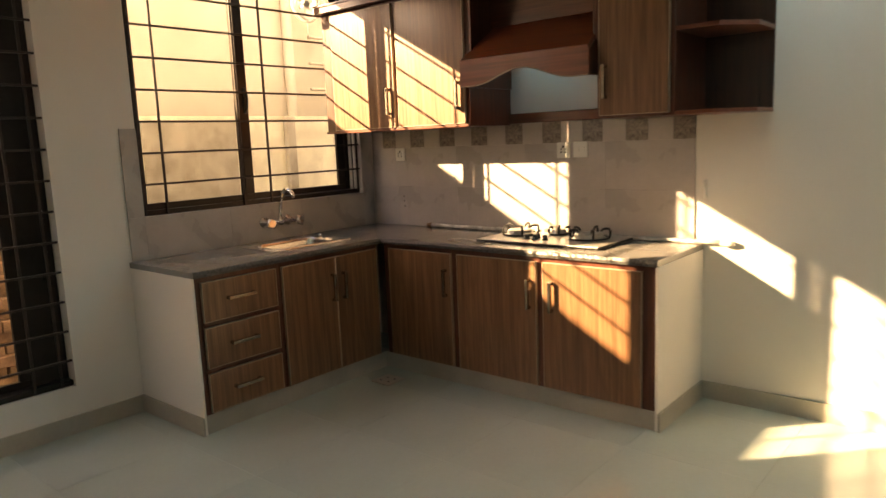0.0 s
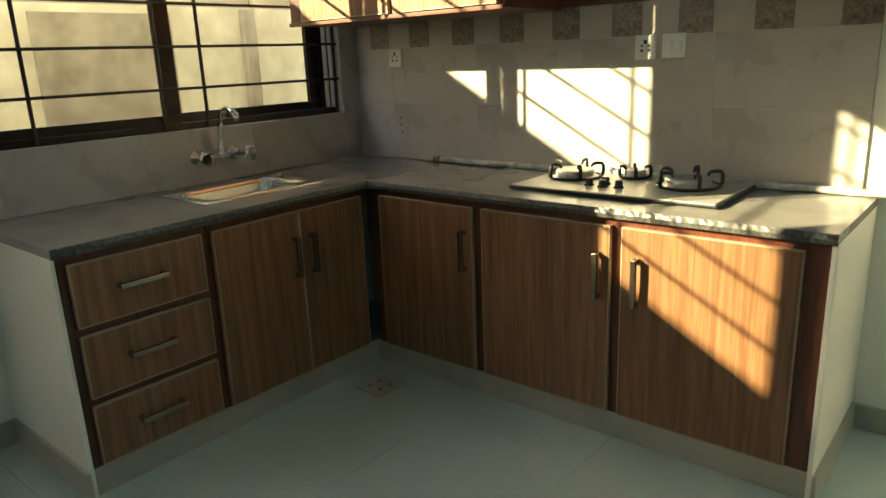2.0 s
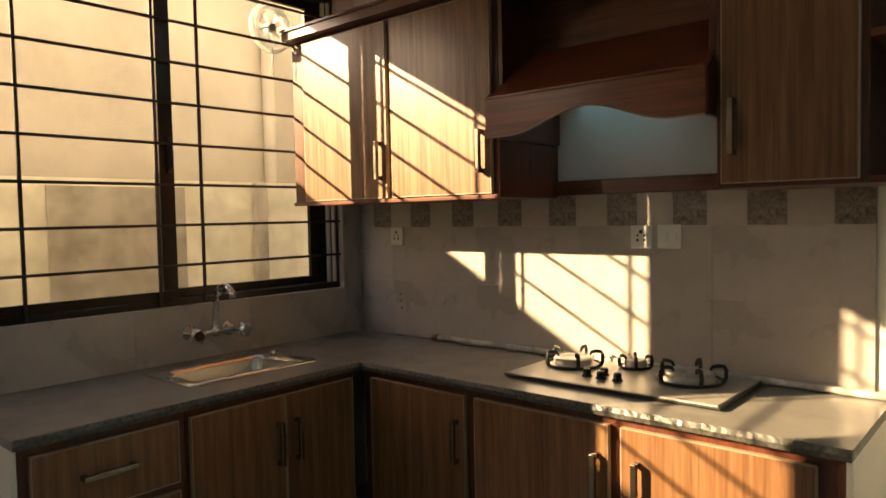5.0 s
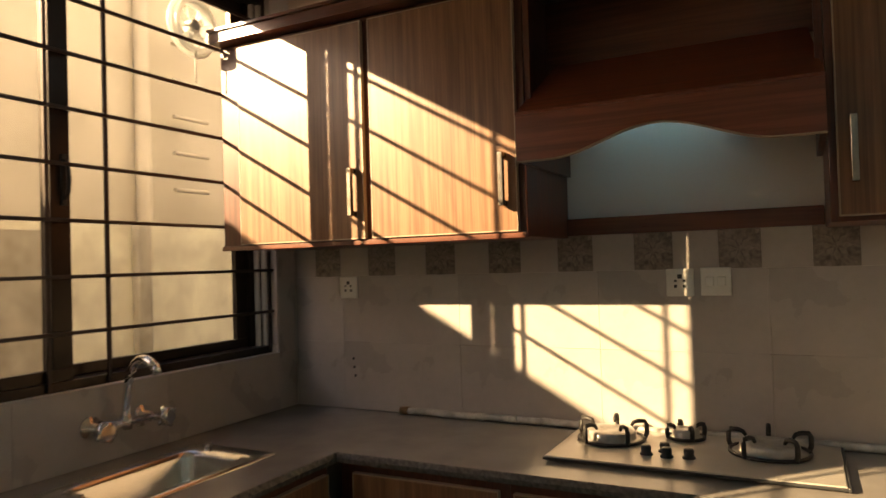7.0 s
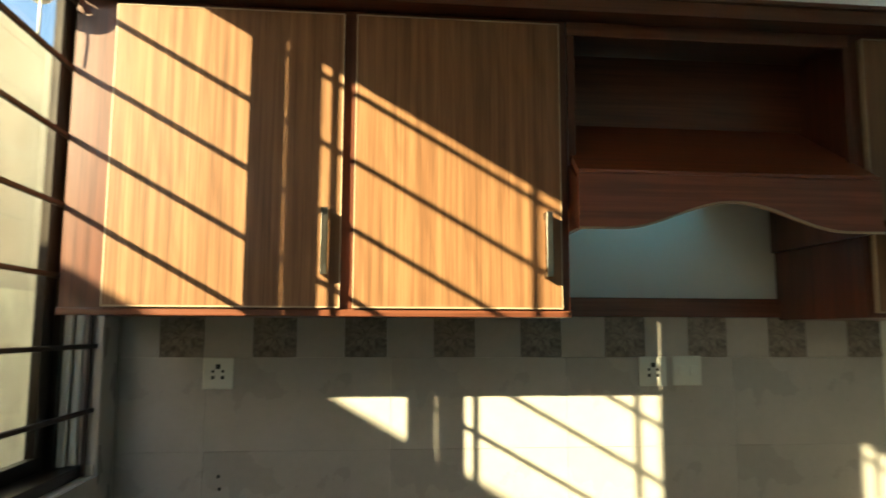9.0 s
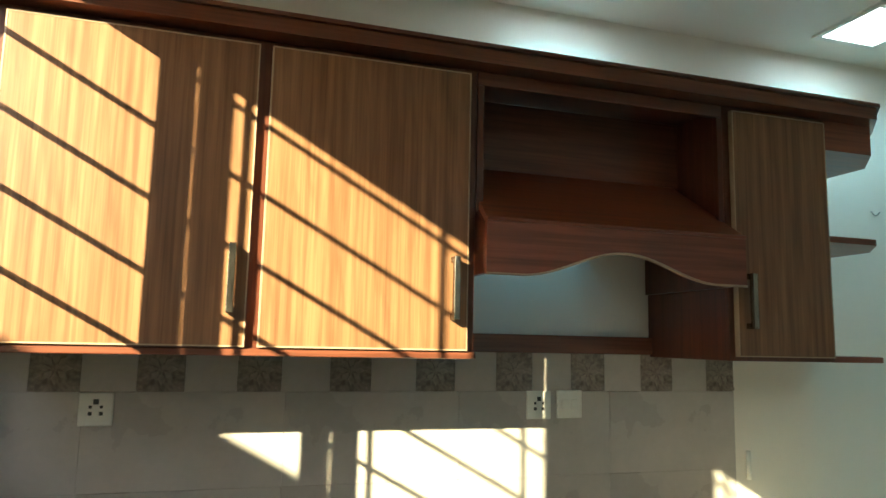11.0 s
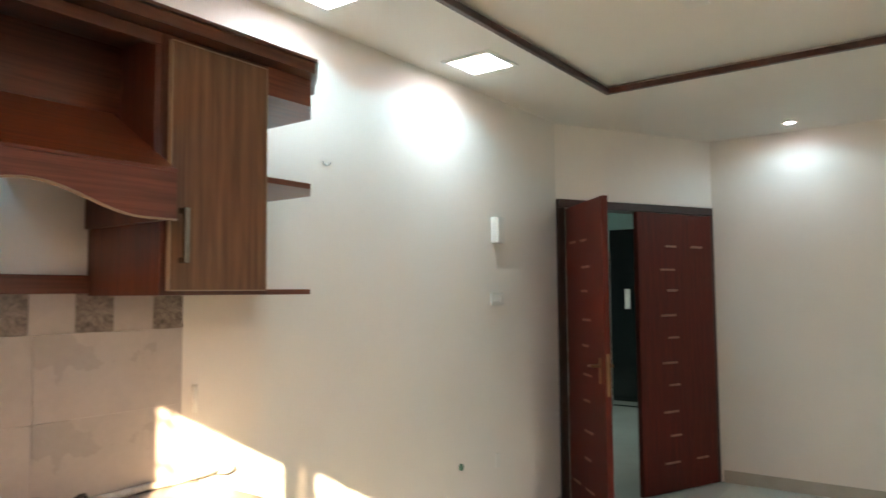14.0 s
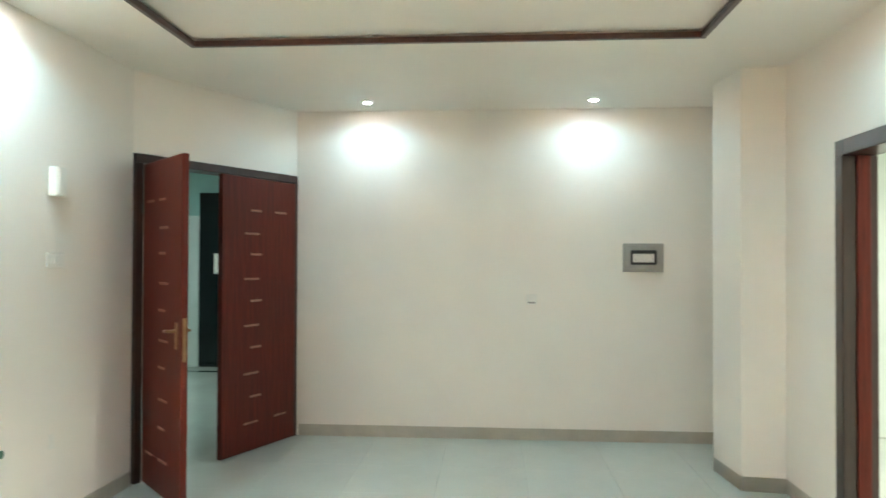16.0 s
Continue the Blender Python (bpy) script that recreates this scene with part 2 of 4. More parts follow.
def box(bm, x0, x1, y0, y1, z0, z1, bevel=0.0):
    """An upright block, its edges rounded by bevel."""
    r = bmesh.ops.create_cube(bm, size=1)
    bmesh.ops.scale(bm, vec=(abs(x1 - x0), abs(y1 - y0), abs(z1 - z0)), verts=r["verts"])
    bmesh.ops.translate(bm, vec=((x0 + x1) / 2, (y0 + y1) / 2, (z0 + z1) / 2), verts=r["verts"])
    if bevel:
        es = list({e for v in r["verts"] for e in v.link_edges})
        bmesh.ops.bevel(bm, geom=es, offset=bevel, segments=2, affect="EDGES", profile=0.5)
    return bm


def prism(bm, poly, z0, z1):
    """An upright prism over a plan outline."""
    lo = [bm.verts.new((x, y, z0)) for x, y in poly]
    hi = [bm.verts.new((x, y, z1)) for x, y in poly]
    n = len(poly)
    bm.faces.new(lo[::-1])
    bm.faces.new(hi)
    for i in range(n):
        bm.faces.new((lo[i], lo[(i + 1) % n], hi[(i + 1) % n], hi[i]))
    bmesh.ops.recalc_face_normals(bm, faces=bm.faces)
    return bm


def tube(bm, pts, r, seg=12, caps=True):
    """A round bar swept along points."""
    pts = [Vector(p) for p in pts]
    rings = []
    for i, p in enumerate(pts):
        d = (pts[min(i + 1, len(pts) - 1)] - pts[max(i - 1, 0)]).normalized()
        up = Vector((0, 0, 1)) if abs(d.z) < 0.9 else Vector((1, 0, 0))
        a = d.cross(up).normalized()
        b = d.cross(a).normalized()
        rad = r[i] if isinstance(r, (list, tuple)) else r
        rings.append([bm.verts.new(p + rad * (math.cos(2 * math.pi * k / seg) * a + math.sin(2 * math.pi * k / seg) * b)) for k in range(seg)])
    for q, s in zip(rings, rings[1:]):
        for k in range(seg):
            f = bm.faces.new((q[k], q[(k + 1) % seg], s[(k + 1) % seg], s[k]))
            f.smooth = True
    if caps:
        bm.faces.new(rings[0][::-1])
        bm.faces.new(rings[-1])
    bmesh.ops.recalc_face_normals(bm, faces=bm.faces)
    return bm


def lathe(bm, at, profile, seg=24):
    """A turned shape: profile of (radius, height) about an upright axis at a point."""
    rings = []
    for r, z in profile:
        rings.append([bm.verts.new((at[0] + r * math.cos(2 * math.pi * k / seg), at[1] + r * math.sin(2 * math.pi * k / seg), at[2] + z)) for k in range(seg)])
    for q, s in zip(rings, rings[1:]):
        for k in range(seg):
            bm.faces.new((q[k], q[(k + 1) % seg], s[(k + 1) % seg], s[k])).smooth = True
    bm.faces.new(rings[0][::-1])
    bm.faces.new(rings[-1])
    bmesh.ops.recalc_face_normals(bm, faces=bm.faces)
    return bm


def B():
    return bmesh.new()


def mesh_of(name, bm, material):
    me = bpy.data.meshes.new(name)
    bm.to_mesh(me)
    bm.free()
    me.materials.append(material)
    return me


def thing(name, at, label, category, group="", kind="", rz=0):
    ob = new(name)
    ob.empty_display_size = 0.05
    ob.matrix_basis = pose(*at, 0, 0, rz)
    return tagged(ob, label, category, group, kind)


def part(name, bm, material, parent, label=""):
    """One mesh under a thing or a part; the bmesh is given in the world, or in the thing's own frame if that is turned."""
    top = parent
    while top.parent:
        top = top.parent
    if top.type == "EMPTY" and "local" not in top:
        bmesh.ops.translate(bm, vec=-top.location, verts=bm.verts)
    ob = new(name, mesh_of(name, bm, material))
    ob.parent = parent
    if label:
        ob["label"] = label
    return ob


def solo(name, bm, material, label, category, group="", kind=""):
    return tagged(new(name, mesh_of(name, bm, material)), label, category, group, kind)


def struct(name, bm, material, label, category):
    return solo(name, bm, material, label, category, kind="structure")


# ---- the room ----
YW, XW, XE, YS = 3.616, -3.729, 3.077, -0.65   # hood wall, window wall, end wall, near wall
XO = -3.86                                        # outer face of the window wall
W1 = (1.82, 3.49, 1.09, 2.62)                     # kitchen window: y0, y1, z0, z1
W2 = (-0.10, 1.36, 0.25, 2.60)                   # tall window
DL, DR = (1.70, YW), (XE, 2.90)                   # ends of the slanting wall with the double door
dv = Vector((DR[0] - DL[0], DR[1] - DL[1], 0))
DLEN = dv.length
du = dv.normalized()
dn = Vector((-du.y, du.x, 0))                     # points out of the room
DTOP = 2.20

bm = B()
box(bm, XO, XW, YS - 0.15, W2[0], 0, CEIL + 0.2)
box(bm, XO, XW, W2[0], W2[1], 0, W2[2])
box(bm, XO, XW, W2[0], W2[1], W2[3], CEIL + 0.2)
prism(bm, [(XW, W2[1]), (XW, W1[0]), (XO, W1[0] - 0.05), (XO, W2[1])], W1[2], W1[3])   # splayed reveal
box(bm, XO, XW, W2[1], W1[0], 0, W1[2])
box(bm, XO, XW, W2[1], W1[0], W1[3], CEIL + 0.2)
box(bm, XO, XW, W1[0], W1[1], 0, W1[2])
box(bm, XO, XW, W1[0], W1[1], W1[3], CEIL + 0.2)
box(bm, XO, XW, W1[1], YW + 0.15, 0, CEIL + 0.2)
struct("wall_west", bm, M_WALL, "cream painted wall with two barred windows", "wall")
struct("wall_north", prism(B(), [(XW, YW), (DL[0], YW), (DL[0], YW + 0.15), (XW, YW + 0.15)], 0, CEIL + 0.2), M_WALL, "cream painted plaster wall behind the kitchen units", "wall")
struct("wall_east", box(B(), XE, XE + 0.15, YS - 0.15, DR[1], 0, CEIL + 0.2), M_WALL, "plain cream painted end wall", "wall")
bm = B()
DW0, DW1 = 0.0, DLEN
a, b = Vector((*DL, 0)), Vector((*DR, 0))
t_ = dn * 0.13
prism(bm, [(p.x, p.y) for p in (a, b, b + t_, a + t_)], DTOP, CEIL + 0.2)
struct("wall_slanting", bm, M_WALL, "cream wall over the double door across the corner", "wall")
RD0, RD1, RDT = 0.22, 1.185, 2.15
bm = B()
box(bm, XO, RD0, YS - 0.15, YS, 0, CEIL + 0.2)
box(bm, RD1, XE, YS - 0.15, YS, 0, CEIL + 0.2)
box(bm, RD0, RD1, YS - 0.15, YS, RDT, CEIL + 0.2)
struct("wall_south", bm, M_WALL, "cream painted wall with a framed doorway", "wall")
struct("pier", prism(B(), [(1.87, YS), (2.35, YS), (2.35, -0.34), (1.90, -0.38)], 0, CEIL), M_WALL, "cream painted pier standing out from the wall", "pier")

# ceiling with a raised tray
TX0, TX1, TY0, TY1, TH = -2.75, 1.24, 0.04, 3.02, 0.045
bm = B()
box(bm, XO, TX0, YS, YW + 0.05, CEIL, CEIL + 0.04)
box(bm, TX1, XE + 0.1, YS, YW + 0.05, CEIL, CEIL + 0.04)
box(bm, TX0, TX1, YS, TY0, CEIL, CEIL + 0.04)
box(bm, TX0, TX1, TY1, YW + 0.05, CEIL, CEIL + 0.04)
box(bm, TX0 - 0.05, TX1 + 0.05, TY0 - 0.05, TY1 + 0.05, CEIL + TH, CEIL + TH + 0.05)
box(bm, TX0 - 0.04, TX0, TY0 - 0.04, TY1 + 0.04, CEIL + 0.04, CEIL + TH)
box(bm, TX1, TX1 + 0.04, TY0 - 0.04, TY1 + 0.04, CEIL + 0.04, CEIL + TH)
box(bm, TX0, TX1, TY0 - 0.04, TY0, CEIL + 0.04, CEIL + TH)
box(bm, TX0, TX1, TY1, TY1 + 0.04, CEIL + 0.04, CEIL + TH)
struct("ceiling", bm, M_CEIL, "off-white plaster ceiling with a raised tray", "ceiling")
solo("ceiling_plate", box(B(), 0.12, 0.30, 2.13, 2.23, CEIL + TH - 0.012, CEIL + TH, 0.003), M_WHITE, "flat white cover plate on the tray ceiling", "cover plate")
trim = thing("ceiling_trim", (TX0, TY0, CEIL), "dark red-brown wooden trim round the ceiling tray", "trim", kind="structure")
TW, TZ0, TZ1 = 0.03, CEIL - 0.006, CEIL + 0.03
for x0, x1, y0, y1 in ((TX0, TX1, TY0, TY0 + TW), (TX0, TX1, TY1 - TW, TY1), (TX0, TX0 + TW, TY0 + TW, TY1 - TW), (TX1 - TW, TX1, TY0 + TW, TY1 - TW)):
    part("trim_board", box(B(), x0, x1, y0, y1, TZ0, TZ1, 0.004), M_TRIM, trim)


def skirting(p, q, name="baseboard"):
    p, q = Vector((*p, 0)), Vector((*q, 0))
    u = (q - p).normalized()
    n = Vector((-u.y, u.x, 0)) * 0.012
    struct(name, prism(B(), [(w.x, w.y) for w in (p, q, q + n, p + n)], 0, 0.095), M_SKIRT, "beige tile skirting along the wall", "baseboard")


skirting((DL[0] - 0.02, YW), (-1.27, YW))
skirting((XW, 1.71), (XW, YS))
skirting((XE, YS), (XE, DR[1] - 0.03))
skirting((2.35, -0.34), (1.90, -0.38))
skirting((1.90, -0.38), (1.87, YS))
skirting((1.87, YS), (RD1 + 0.06, YS))
skirting((RD0 - 0.06, YS), (XW, YS))


def ceiling_panel(x, y):
    th = thing("ceiling_light", (x, y, CEIL), "square flush white light panel, switched on", "ceiling light", "ceiling panels")
    f = B()
    for x0, x1, y0, y1 in ((-0.15, 0.15, -0.15, -0.125), (-0.15, 0.15, 0.125, 0.15), (-0.15, -0.125, -0.125, 0.125), (0.125, 0.15, -0.125, 0.125)):
        box(f, x + x0, x + x1, y + y0, y + y1, CEIL - 0.012, CEIL, 0.002)
    part("frame", f, M_WHITE, th)
    part("diffuser", box(B(), x - 0.125, x + 0.125, y - 0.125, y + 0.125, CEIL - 0.008, CEIL - 0.002), M_LED, th, "glowing white diffuser")


def downlight(x, y):
    th = thing("downlight", (x, y, CEIL), "small round recessed spotlight, switched on (near-wall pair added as fill)", "spotlight", "ceiling spotlights")
    r = B()
    lathe(r, (x, y, CEIL), [(0.032, 0), (0.05, 0), (0.05, -0.006), (0.045, -0.01), (0.034, -0.01), (0.032, -0.004)])
    part("ring", r, M_WHITE, th)
    part("lens", lathe(B(), (x, y, CEIL - 0.008), [(0.031, 0.004), (0.031, 0), (0.02, -0.004)]), M_LED2, th, "glowing lens")


for p in PANELS:
    ceiling_panel(*p)
for p in SPOTS:
    downlight(*p)

# ---- windows ----


def window(name, y0, y1, z0, z1, mull, bars_z, bars_y, side, label):
    th = thing(name, (XW, y0, z0), label, "window", kind="structure")
    xa, xb = XO + 0.002, XW - 0.026
    fr = B()
    for q in ((y0, y1, z0, z0 + 0.03), (y0, y1, z1 - 0.04, z1), (y0, y0 + 0.018, z0 + 0.03, z1 - 0.04), (y1 - side, y1, z0 + 0.03, z1 - 0.04)):
        box(fr, xa + 0.062 if q[1] - q[0] < 0.02 else xa, xa + 0.05 if q[0] > mull else xb, *q, 0.003)
    part("window_frame", fr, M_ALU, th, "dark brown aluminium frame")
    for k, (s0, s1, xc) in enumerate(((y0 + 0.018, mull + 0.034, xa + 0.085), (mull - 0.008, y1 - side, xa + 0.02))):
        s = B()
        w = 0.066
        wa, wb = (0.028, w) if k == 0 else (w + (0.03 if z0 < 1 else 0), 0.062)   # the tall window has a broader meeting stile
        for q in ((s0, s1, z0 + 0.03, z0 + 0.068), (s0, s1, z1 - 0.085, z1 - 0.04), (s0, s0 + wa, z0 + 0.068, z1 - 0.085), (s1 - wb, s1, z0 + 0.068, z1 - 0.085)):
            box(s, xc - 0.012, xc + 0.012, *q, 0.002)
        sash = part("sash", s, M_ALU, th, "dark sliding sash")
        pane = part("pane", box(B(), xc - 0.002, xc + 0.002, s0 + wa, s1 - wb, z0 + 0.068, z1 - 0.085), M_GLASS, sash, "clear glass")
        pane.visible_shadow = False
        if k == 0:
            h = B()
            box(h, xc + 0.012, xc + 0.022, s1 - 0.034, s1 - 0.014, 1.66, 1.82, 0.003)
            tube(h, [(xc + 0.02, s1 - 0.024, 1.68), (xc + 0.035, s1 - 0.022, 1.70), (xc + 0.038, s1 - 0.020, 1.74), (xc + 0.035, s1 - 0.022, 1.78), (xc + 0.02, s1 - 0.024, 1.80)], 0.007, 8)
            part("latch", h, M_DARKPL, sash, "black latch handle")
    xg = XW - 0.009
    for z in bars_z:
        part("grille_bar", box(B(), xg - 0.006, xg + 0.006, y0 + 0.002, y1 - 0.002, z - 0.006, z + 0.006, 0.002), M_BAR, th)
    for y in bars_y:
        part("grille_upright", box(B(), xg - 0.016, xg - 0.006, y - 0.007, y + 0.007, z0 + 0.002, z1 - 0.002, 0.002), M_BAR, th)
    return th


window("window_1", *W1, 2.548, [1.266 + 0.1735 * k for k in range(8)], (1.845, 1.975, 2.495, 2.70, 3.47), 0.07, "dark aluminium sliding window with an iron grille over the sink")
window("window_2", *W2, 0.455, [0.39 + 0.1555 * k for k in range(14)], (-0.07, 0.25, 0.62, 1.17, 1.30), 0.165, "tall dark aluminium window with an iron grille")

# White strips stand in for sunlit plaster on the far reveal.
for y_, x_ in ((3.452, -3.798), (3.474, -3.778)):
    part("reveal_bead", box(B(), x_ - 0.012, x_ + 0.010, y_ - 0.007, y_ + 0.009, W1[2] + 0.031, W1[3] - 0.041, 0.003), M_WHITE, bpy.data.objects["window_1"], "white strip standing in for the sunlit reveal")
fan = thing("exhaust_fan", (-3.815, 3.13, 2.39), "round white plastic exhaust fan set in the window pane", "fan")
rg = B()
for r0, r1, x0, x1 in ((0.085, 0.105, -0.02, 0.025), (0.105, 0.122, -0.004, 0.004)):
    seg = 32
    ring = []
    for k in range(seg):
        c, s = math.cos(2 * math.pi * k / seg), math.sin(2 * math.pi * k / seg)
        ring.append([rg.verts.new((-3.80 + dx, 3.13 + r * c, 2.39 + r * s)) for dx, r in ((x0, r0), (x1, r0), (x1, r1), (x0, r1))])
    for k in range(seg):
        for j in range(4):
            rg.faces.new((ring[k][j], ring[k][(j + 1) % 4], ring[(k + 1) % seg][(j + 1) % 4], ring[(k + 1) % seg][j])).smooth = j % 2 == 1
part("ring", rg, M_FAN, fan)
for k in range(6):
    bl = B()
    a0 = 2 * math.pi * k / 6
    vs = []
    for r, da, dx in ((0.025, -0.25, -0.01), (0.08, -0.32, -0.012), (0.08, 0.32, 0.012), (0.025, 0.25, 0.01)):
        vs.append(bl.verts.new((-3.80 + dx, 3.13 + r * math.cos(a0 + da), 2.39 + r * math.sin(a0 + da))))
    f = bl.faces.new(vs)
    ex = bmesh.ops.extrude_face_region(bl, geom=[f])
    bmesh.ops.translate(bl, vec=(0.003, 0, 0), verts=[v for v in ex["geom"] if isinstance(v, bmesh.types.BMVert)])
    part("blade", bl, M_FAN, fan)
part("hub", tube(B(), [(-3.825, 3.13, 2.39), (-3.785, 3.13, 2.39), (-3.778, 3.13, 2.39)], [0.026, 0.026, 0.016], 20), M_WHITE, fan)
part("cord", tube(B(), [(-3.775, 3.12, 2.29), (-3.774, 3.115, 2.24), (-3.775, 3.118, 2.17)], 0.003, 6), M_WHITE, fan, "thin white pull cord")

# ---- kitchen: lower units ----
CF_Y, CF_X = 3.04, -3.11        # faces of the cabinet frames
CTOP, CTH = 0.85, 0.03
XR, YL = -1.27, 1.71            # outer ends of the counter
ZB, ZT = 0.10, 0.82


def outline(bm, axis, face, a0, a1, z0, z1, t=0.019, w=0.0028):
    """The pale edging round a door front, 1 mm proud of it."""
    for p0, p1, q0, q1 in ((a0 - 0.001, a1 + 0.001, z0 - 0.001, z0 + w), (a0 - 0.001, a1 + 0.001, z1 - w, z1 + 0.001), (a0 - 0.001, a0 + w, z0 + w, z1 - w), (a1 - w, a1 + 0.001, z0 + w, z1 - w)):
        if axis == "y":
            box(bm, p0, p1, face - t - 0.001, face - 0.002, q0, q1)
        else:
            box(bm, face + 0.002, face + t + 0.001, p0, p1, q0, q1)


def front(parent, name, axis, face, a0, a1, z0, z1, handle, hz):
    """A door or drawer front with its edging and bar handle; handle: where along it, 'h' for a level one."""
    bm = B()
    t = 0.019
    if axis == "y":
        box(bm, a0, a1, face - t, face, z0, z1, 0.0015)
    else:
        box(bm, face, face + t, a0, a1, z0, z1, 0.0015)
    d = part(name, bm, M_DOOR, parent)
    e = B()
    outline(e, axis, face, a0, a1, z0, z1)
    part("edge_band", e, M_BAND, d, "thin pale edging")
    h = B()
    L, s, o = 0.165, 0.017, 0.036
    if handle == "h":
        c = (a0 + a1) / 2 - 0.01
        spots = [(c - L / 2, c + L / 2, hz - s / 2, hz + s / 2, o - s, o), (c - L / 2, c - L / 2 + s, hz - s / 2, hz + s / 2, 0, o - s), (c + L / 2 - s, c + L / 2, hz - s / 2, hz + s / 2, 0, o - s)]
    else:
        c = handle
        spots = [(c - s / 2, c + s / 2, hz - L / 2, hz + L / 2, o - s, o), (c - s / 2, c + s / 2, hz - L / 2, hz - L / 2 + s, 0, o - s), (c - s / 2, c + s / 2, hz + L / 2 - s, hz + L / 2, 0, o - s)]
    for p0, p1, q0, q1, d0, d1 in spots:
        if axis == "y":
            box(h, p0, p1, face - t - d1, face - t - d0, q0, q1, 0.002)
        else:
            box(h, face + t + d0, face + t + d1, p0, p1, q0, q1, 0.002)
    part("handle", h, M_NICKEL, d, "brushed nickel bar handle")
    return d


GRP = "kitchen base units"
u1 = thing("base_cabinet", (CF_X - 0.3, 1.98, 0), "dark wood base unit with three brown drawers under a stone counter", "cabinet", GRP)
part("body", box(B(), XW + 0.004, CF_X, 1.725, 2.235, ZB, ZT, 0.003), M_FRAME, u1, "dark red-brown frame")
for z0, z1 in ((0.585, 0.79), (0.345, 0.555), (0.112, 0.315)):
    front(u1, "drawer", "x", CF_X, 1.755, 2.205, z0, z1, "h", (z0 + z1) / 2 + 0.005)
u2 = thing("base_cabinet", (CF_X - 0.3, 2.6, 0), "two-door brown wood base unit under the sink", "cabinet", GRP)
part("body", box(B(), XW + 0.004, CF_X, 2.237, 2.995, ZB, 0.60, 0.003), M_FRAME, u2, "dark red-brown frame")
fr = B()
box(fr, CF_X - 0.02, CF_X, 2.237, 2.995, 0.60, ZT, 0.002)
part("top_rail", fr, M_FRAME, u2)
front(u2, "door", "x", CF_X, 2.25, 2.632, 0.108, 0.79, 2.60, 0.612)
front(u2, "door", "x", CF_X, 2.638, 2.975, 0.108, 0.79, 2.685, 0.612)
u3 = thing("base_cabinet", (-2.8, CF_Y + 0.28, 0), "single-door brown wood base unit in the corner", "cabinet", GRP)
part("body", box(B(), CF_X + 0.022, -2.502, CF_Y, YW - 0.004, ZB, ZT, 0.003), M_FRAME, u3, "dark red-brown frame")
front(u3, "door", "y", CF_Y, -3.03, -2.53, 0.108, 0.79, -2.565, 0.615)
u4 = thing("base_cabinet", (-1.9, CF_Y + 0.28, 0), "two-door brown wood base unit under the hob", "cabinet", GRP)
part("body", box(B(), -2.50, -1.288, CF_Y, YW - 0.004, ZB, ZT, 0.003), M_FRAME, u4, "dark red-brown frame")
front(u4, "door", "y", CF_Y, -2.482, -1.945, 0.108, 0.79, -1.985, 0.615)
front(u4, "door", "y", CF_Y, -1.902, -1.352, 0.108, 0.79, -1.845, 0.612)
struct("end_panel_1", box(B(), XW, CF_X + 0.008, YL, 1.723, 0, CTOP - CTH, 0.002), M_WALL, "white painted masonry side of the counter", "end panel")
struct("end_panel_2", box(B(), -1.286, XR, CF_Y - 0.008, YW, 0, CTOP - CTH, 0.002), M_WALL, "white painted masonry side of the counter", "end panel")
struct("plinth_1", box(B(), XW, CF_X - 0.004, 1.725, CF_Y + 0.05, 0, ZB), M_SKIRT, "pale tile plinth under the base units", "plinth")
struct("plinth_2", box(B(), CF_X - 0.002, -1.288, CF_Y + 0.004, YW, 0, ZB), M_SKIRT, "pale tile plinth under the base units", "plinth")
skirting((CF_X + 0.008, YL), (XW, YL), "baseboard_end")
skirting((XR, YW), (XR, CF_Y - 0.008), "baseboard_end")

SX0, SX1, SY0, SY1 = -3.575, -3.275, 2.37, 2.90        # sink opening
CX, CY = CF_X + 0.022, CF_Y - 0.022
bm = B()
gx, gy = [XW, SX0, SX1, CX, XR], [YL, SY0, SY1, CY, YW]
gv = {(i, j): bm.verts.new((x, y, CTOP - CTH)) for i, x in enumerate(gx) for j, y in enumerate(gy) if i < 4 or j > 2}
cells = [bm.faces.new((gv[i, j], gv[i + 1, j], gv[i + 1, j + 1], gv[i, j + 1])) for i in range(4) for j in range(4) if (i < 3 or j == 3) and (i, j) != (1, 1)]
ex = bmesh.ops.extrude_face_region(bm, geom=cells)
bmesh.ops.translate(bm, vec=(0, 0, CTH), verts=[v for v in ex["geom"] if isinstance(v, bmesh.types.BMVert)])
bmesh.ops.recalc_face_normals(bm, faces=bm.faces)
top = solo("worktop", bm, M_STONE, "grey stone worktop round the corner, with chipped rough edges", "worktop")
ed = B()
rng = random.Random(4)


def rough_edge(bm, p, q, out, n):
    """A hewn edge strip: an uneven rounded nosing."""
    p, q, out = Vector(p), Vector(q), Vector(out)
    rows = []
    for i in range(n + 1):
        c = p.lerp(q, i / n)
        j = [rng.uniform(0.001, 0.0045) for _ in range(3)]
        rows.append([bm.verts.new(c + Vector((0, 0, 0.001))), bm.verts.new(c + out * j[0] + Vector((0, 0, -0.003))), bm.verts.new(c + out * (0.004 + j[1]) + Vector((0, 0, -0.015))), bm.verts.new(c + out * j[2] + Vector((0, 0, -0.031)))])
    for r0, r1 in zip(rows, rows[1:]):
        for k in range(3):
            bm.faces.new((r0[k], r0[k + 1], r1[k + 1], r1[k]))


rough_edge(ed, (CX, YL, CTOP), (CX, CY, CTOP), (1, 0, 0), 90)
rough_edge(ed, (CX, CY, CTOP), (XR, CY, CTOP), (0, -1, 0), 130)
bmesh.ops.recalc_face_normals(ed, faces=ed.faces)
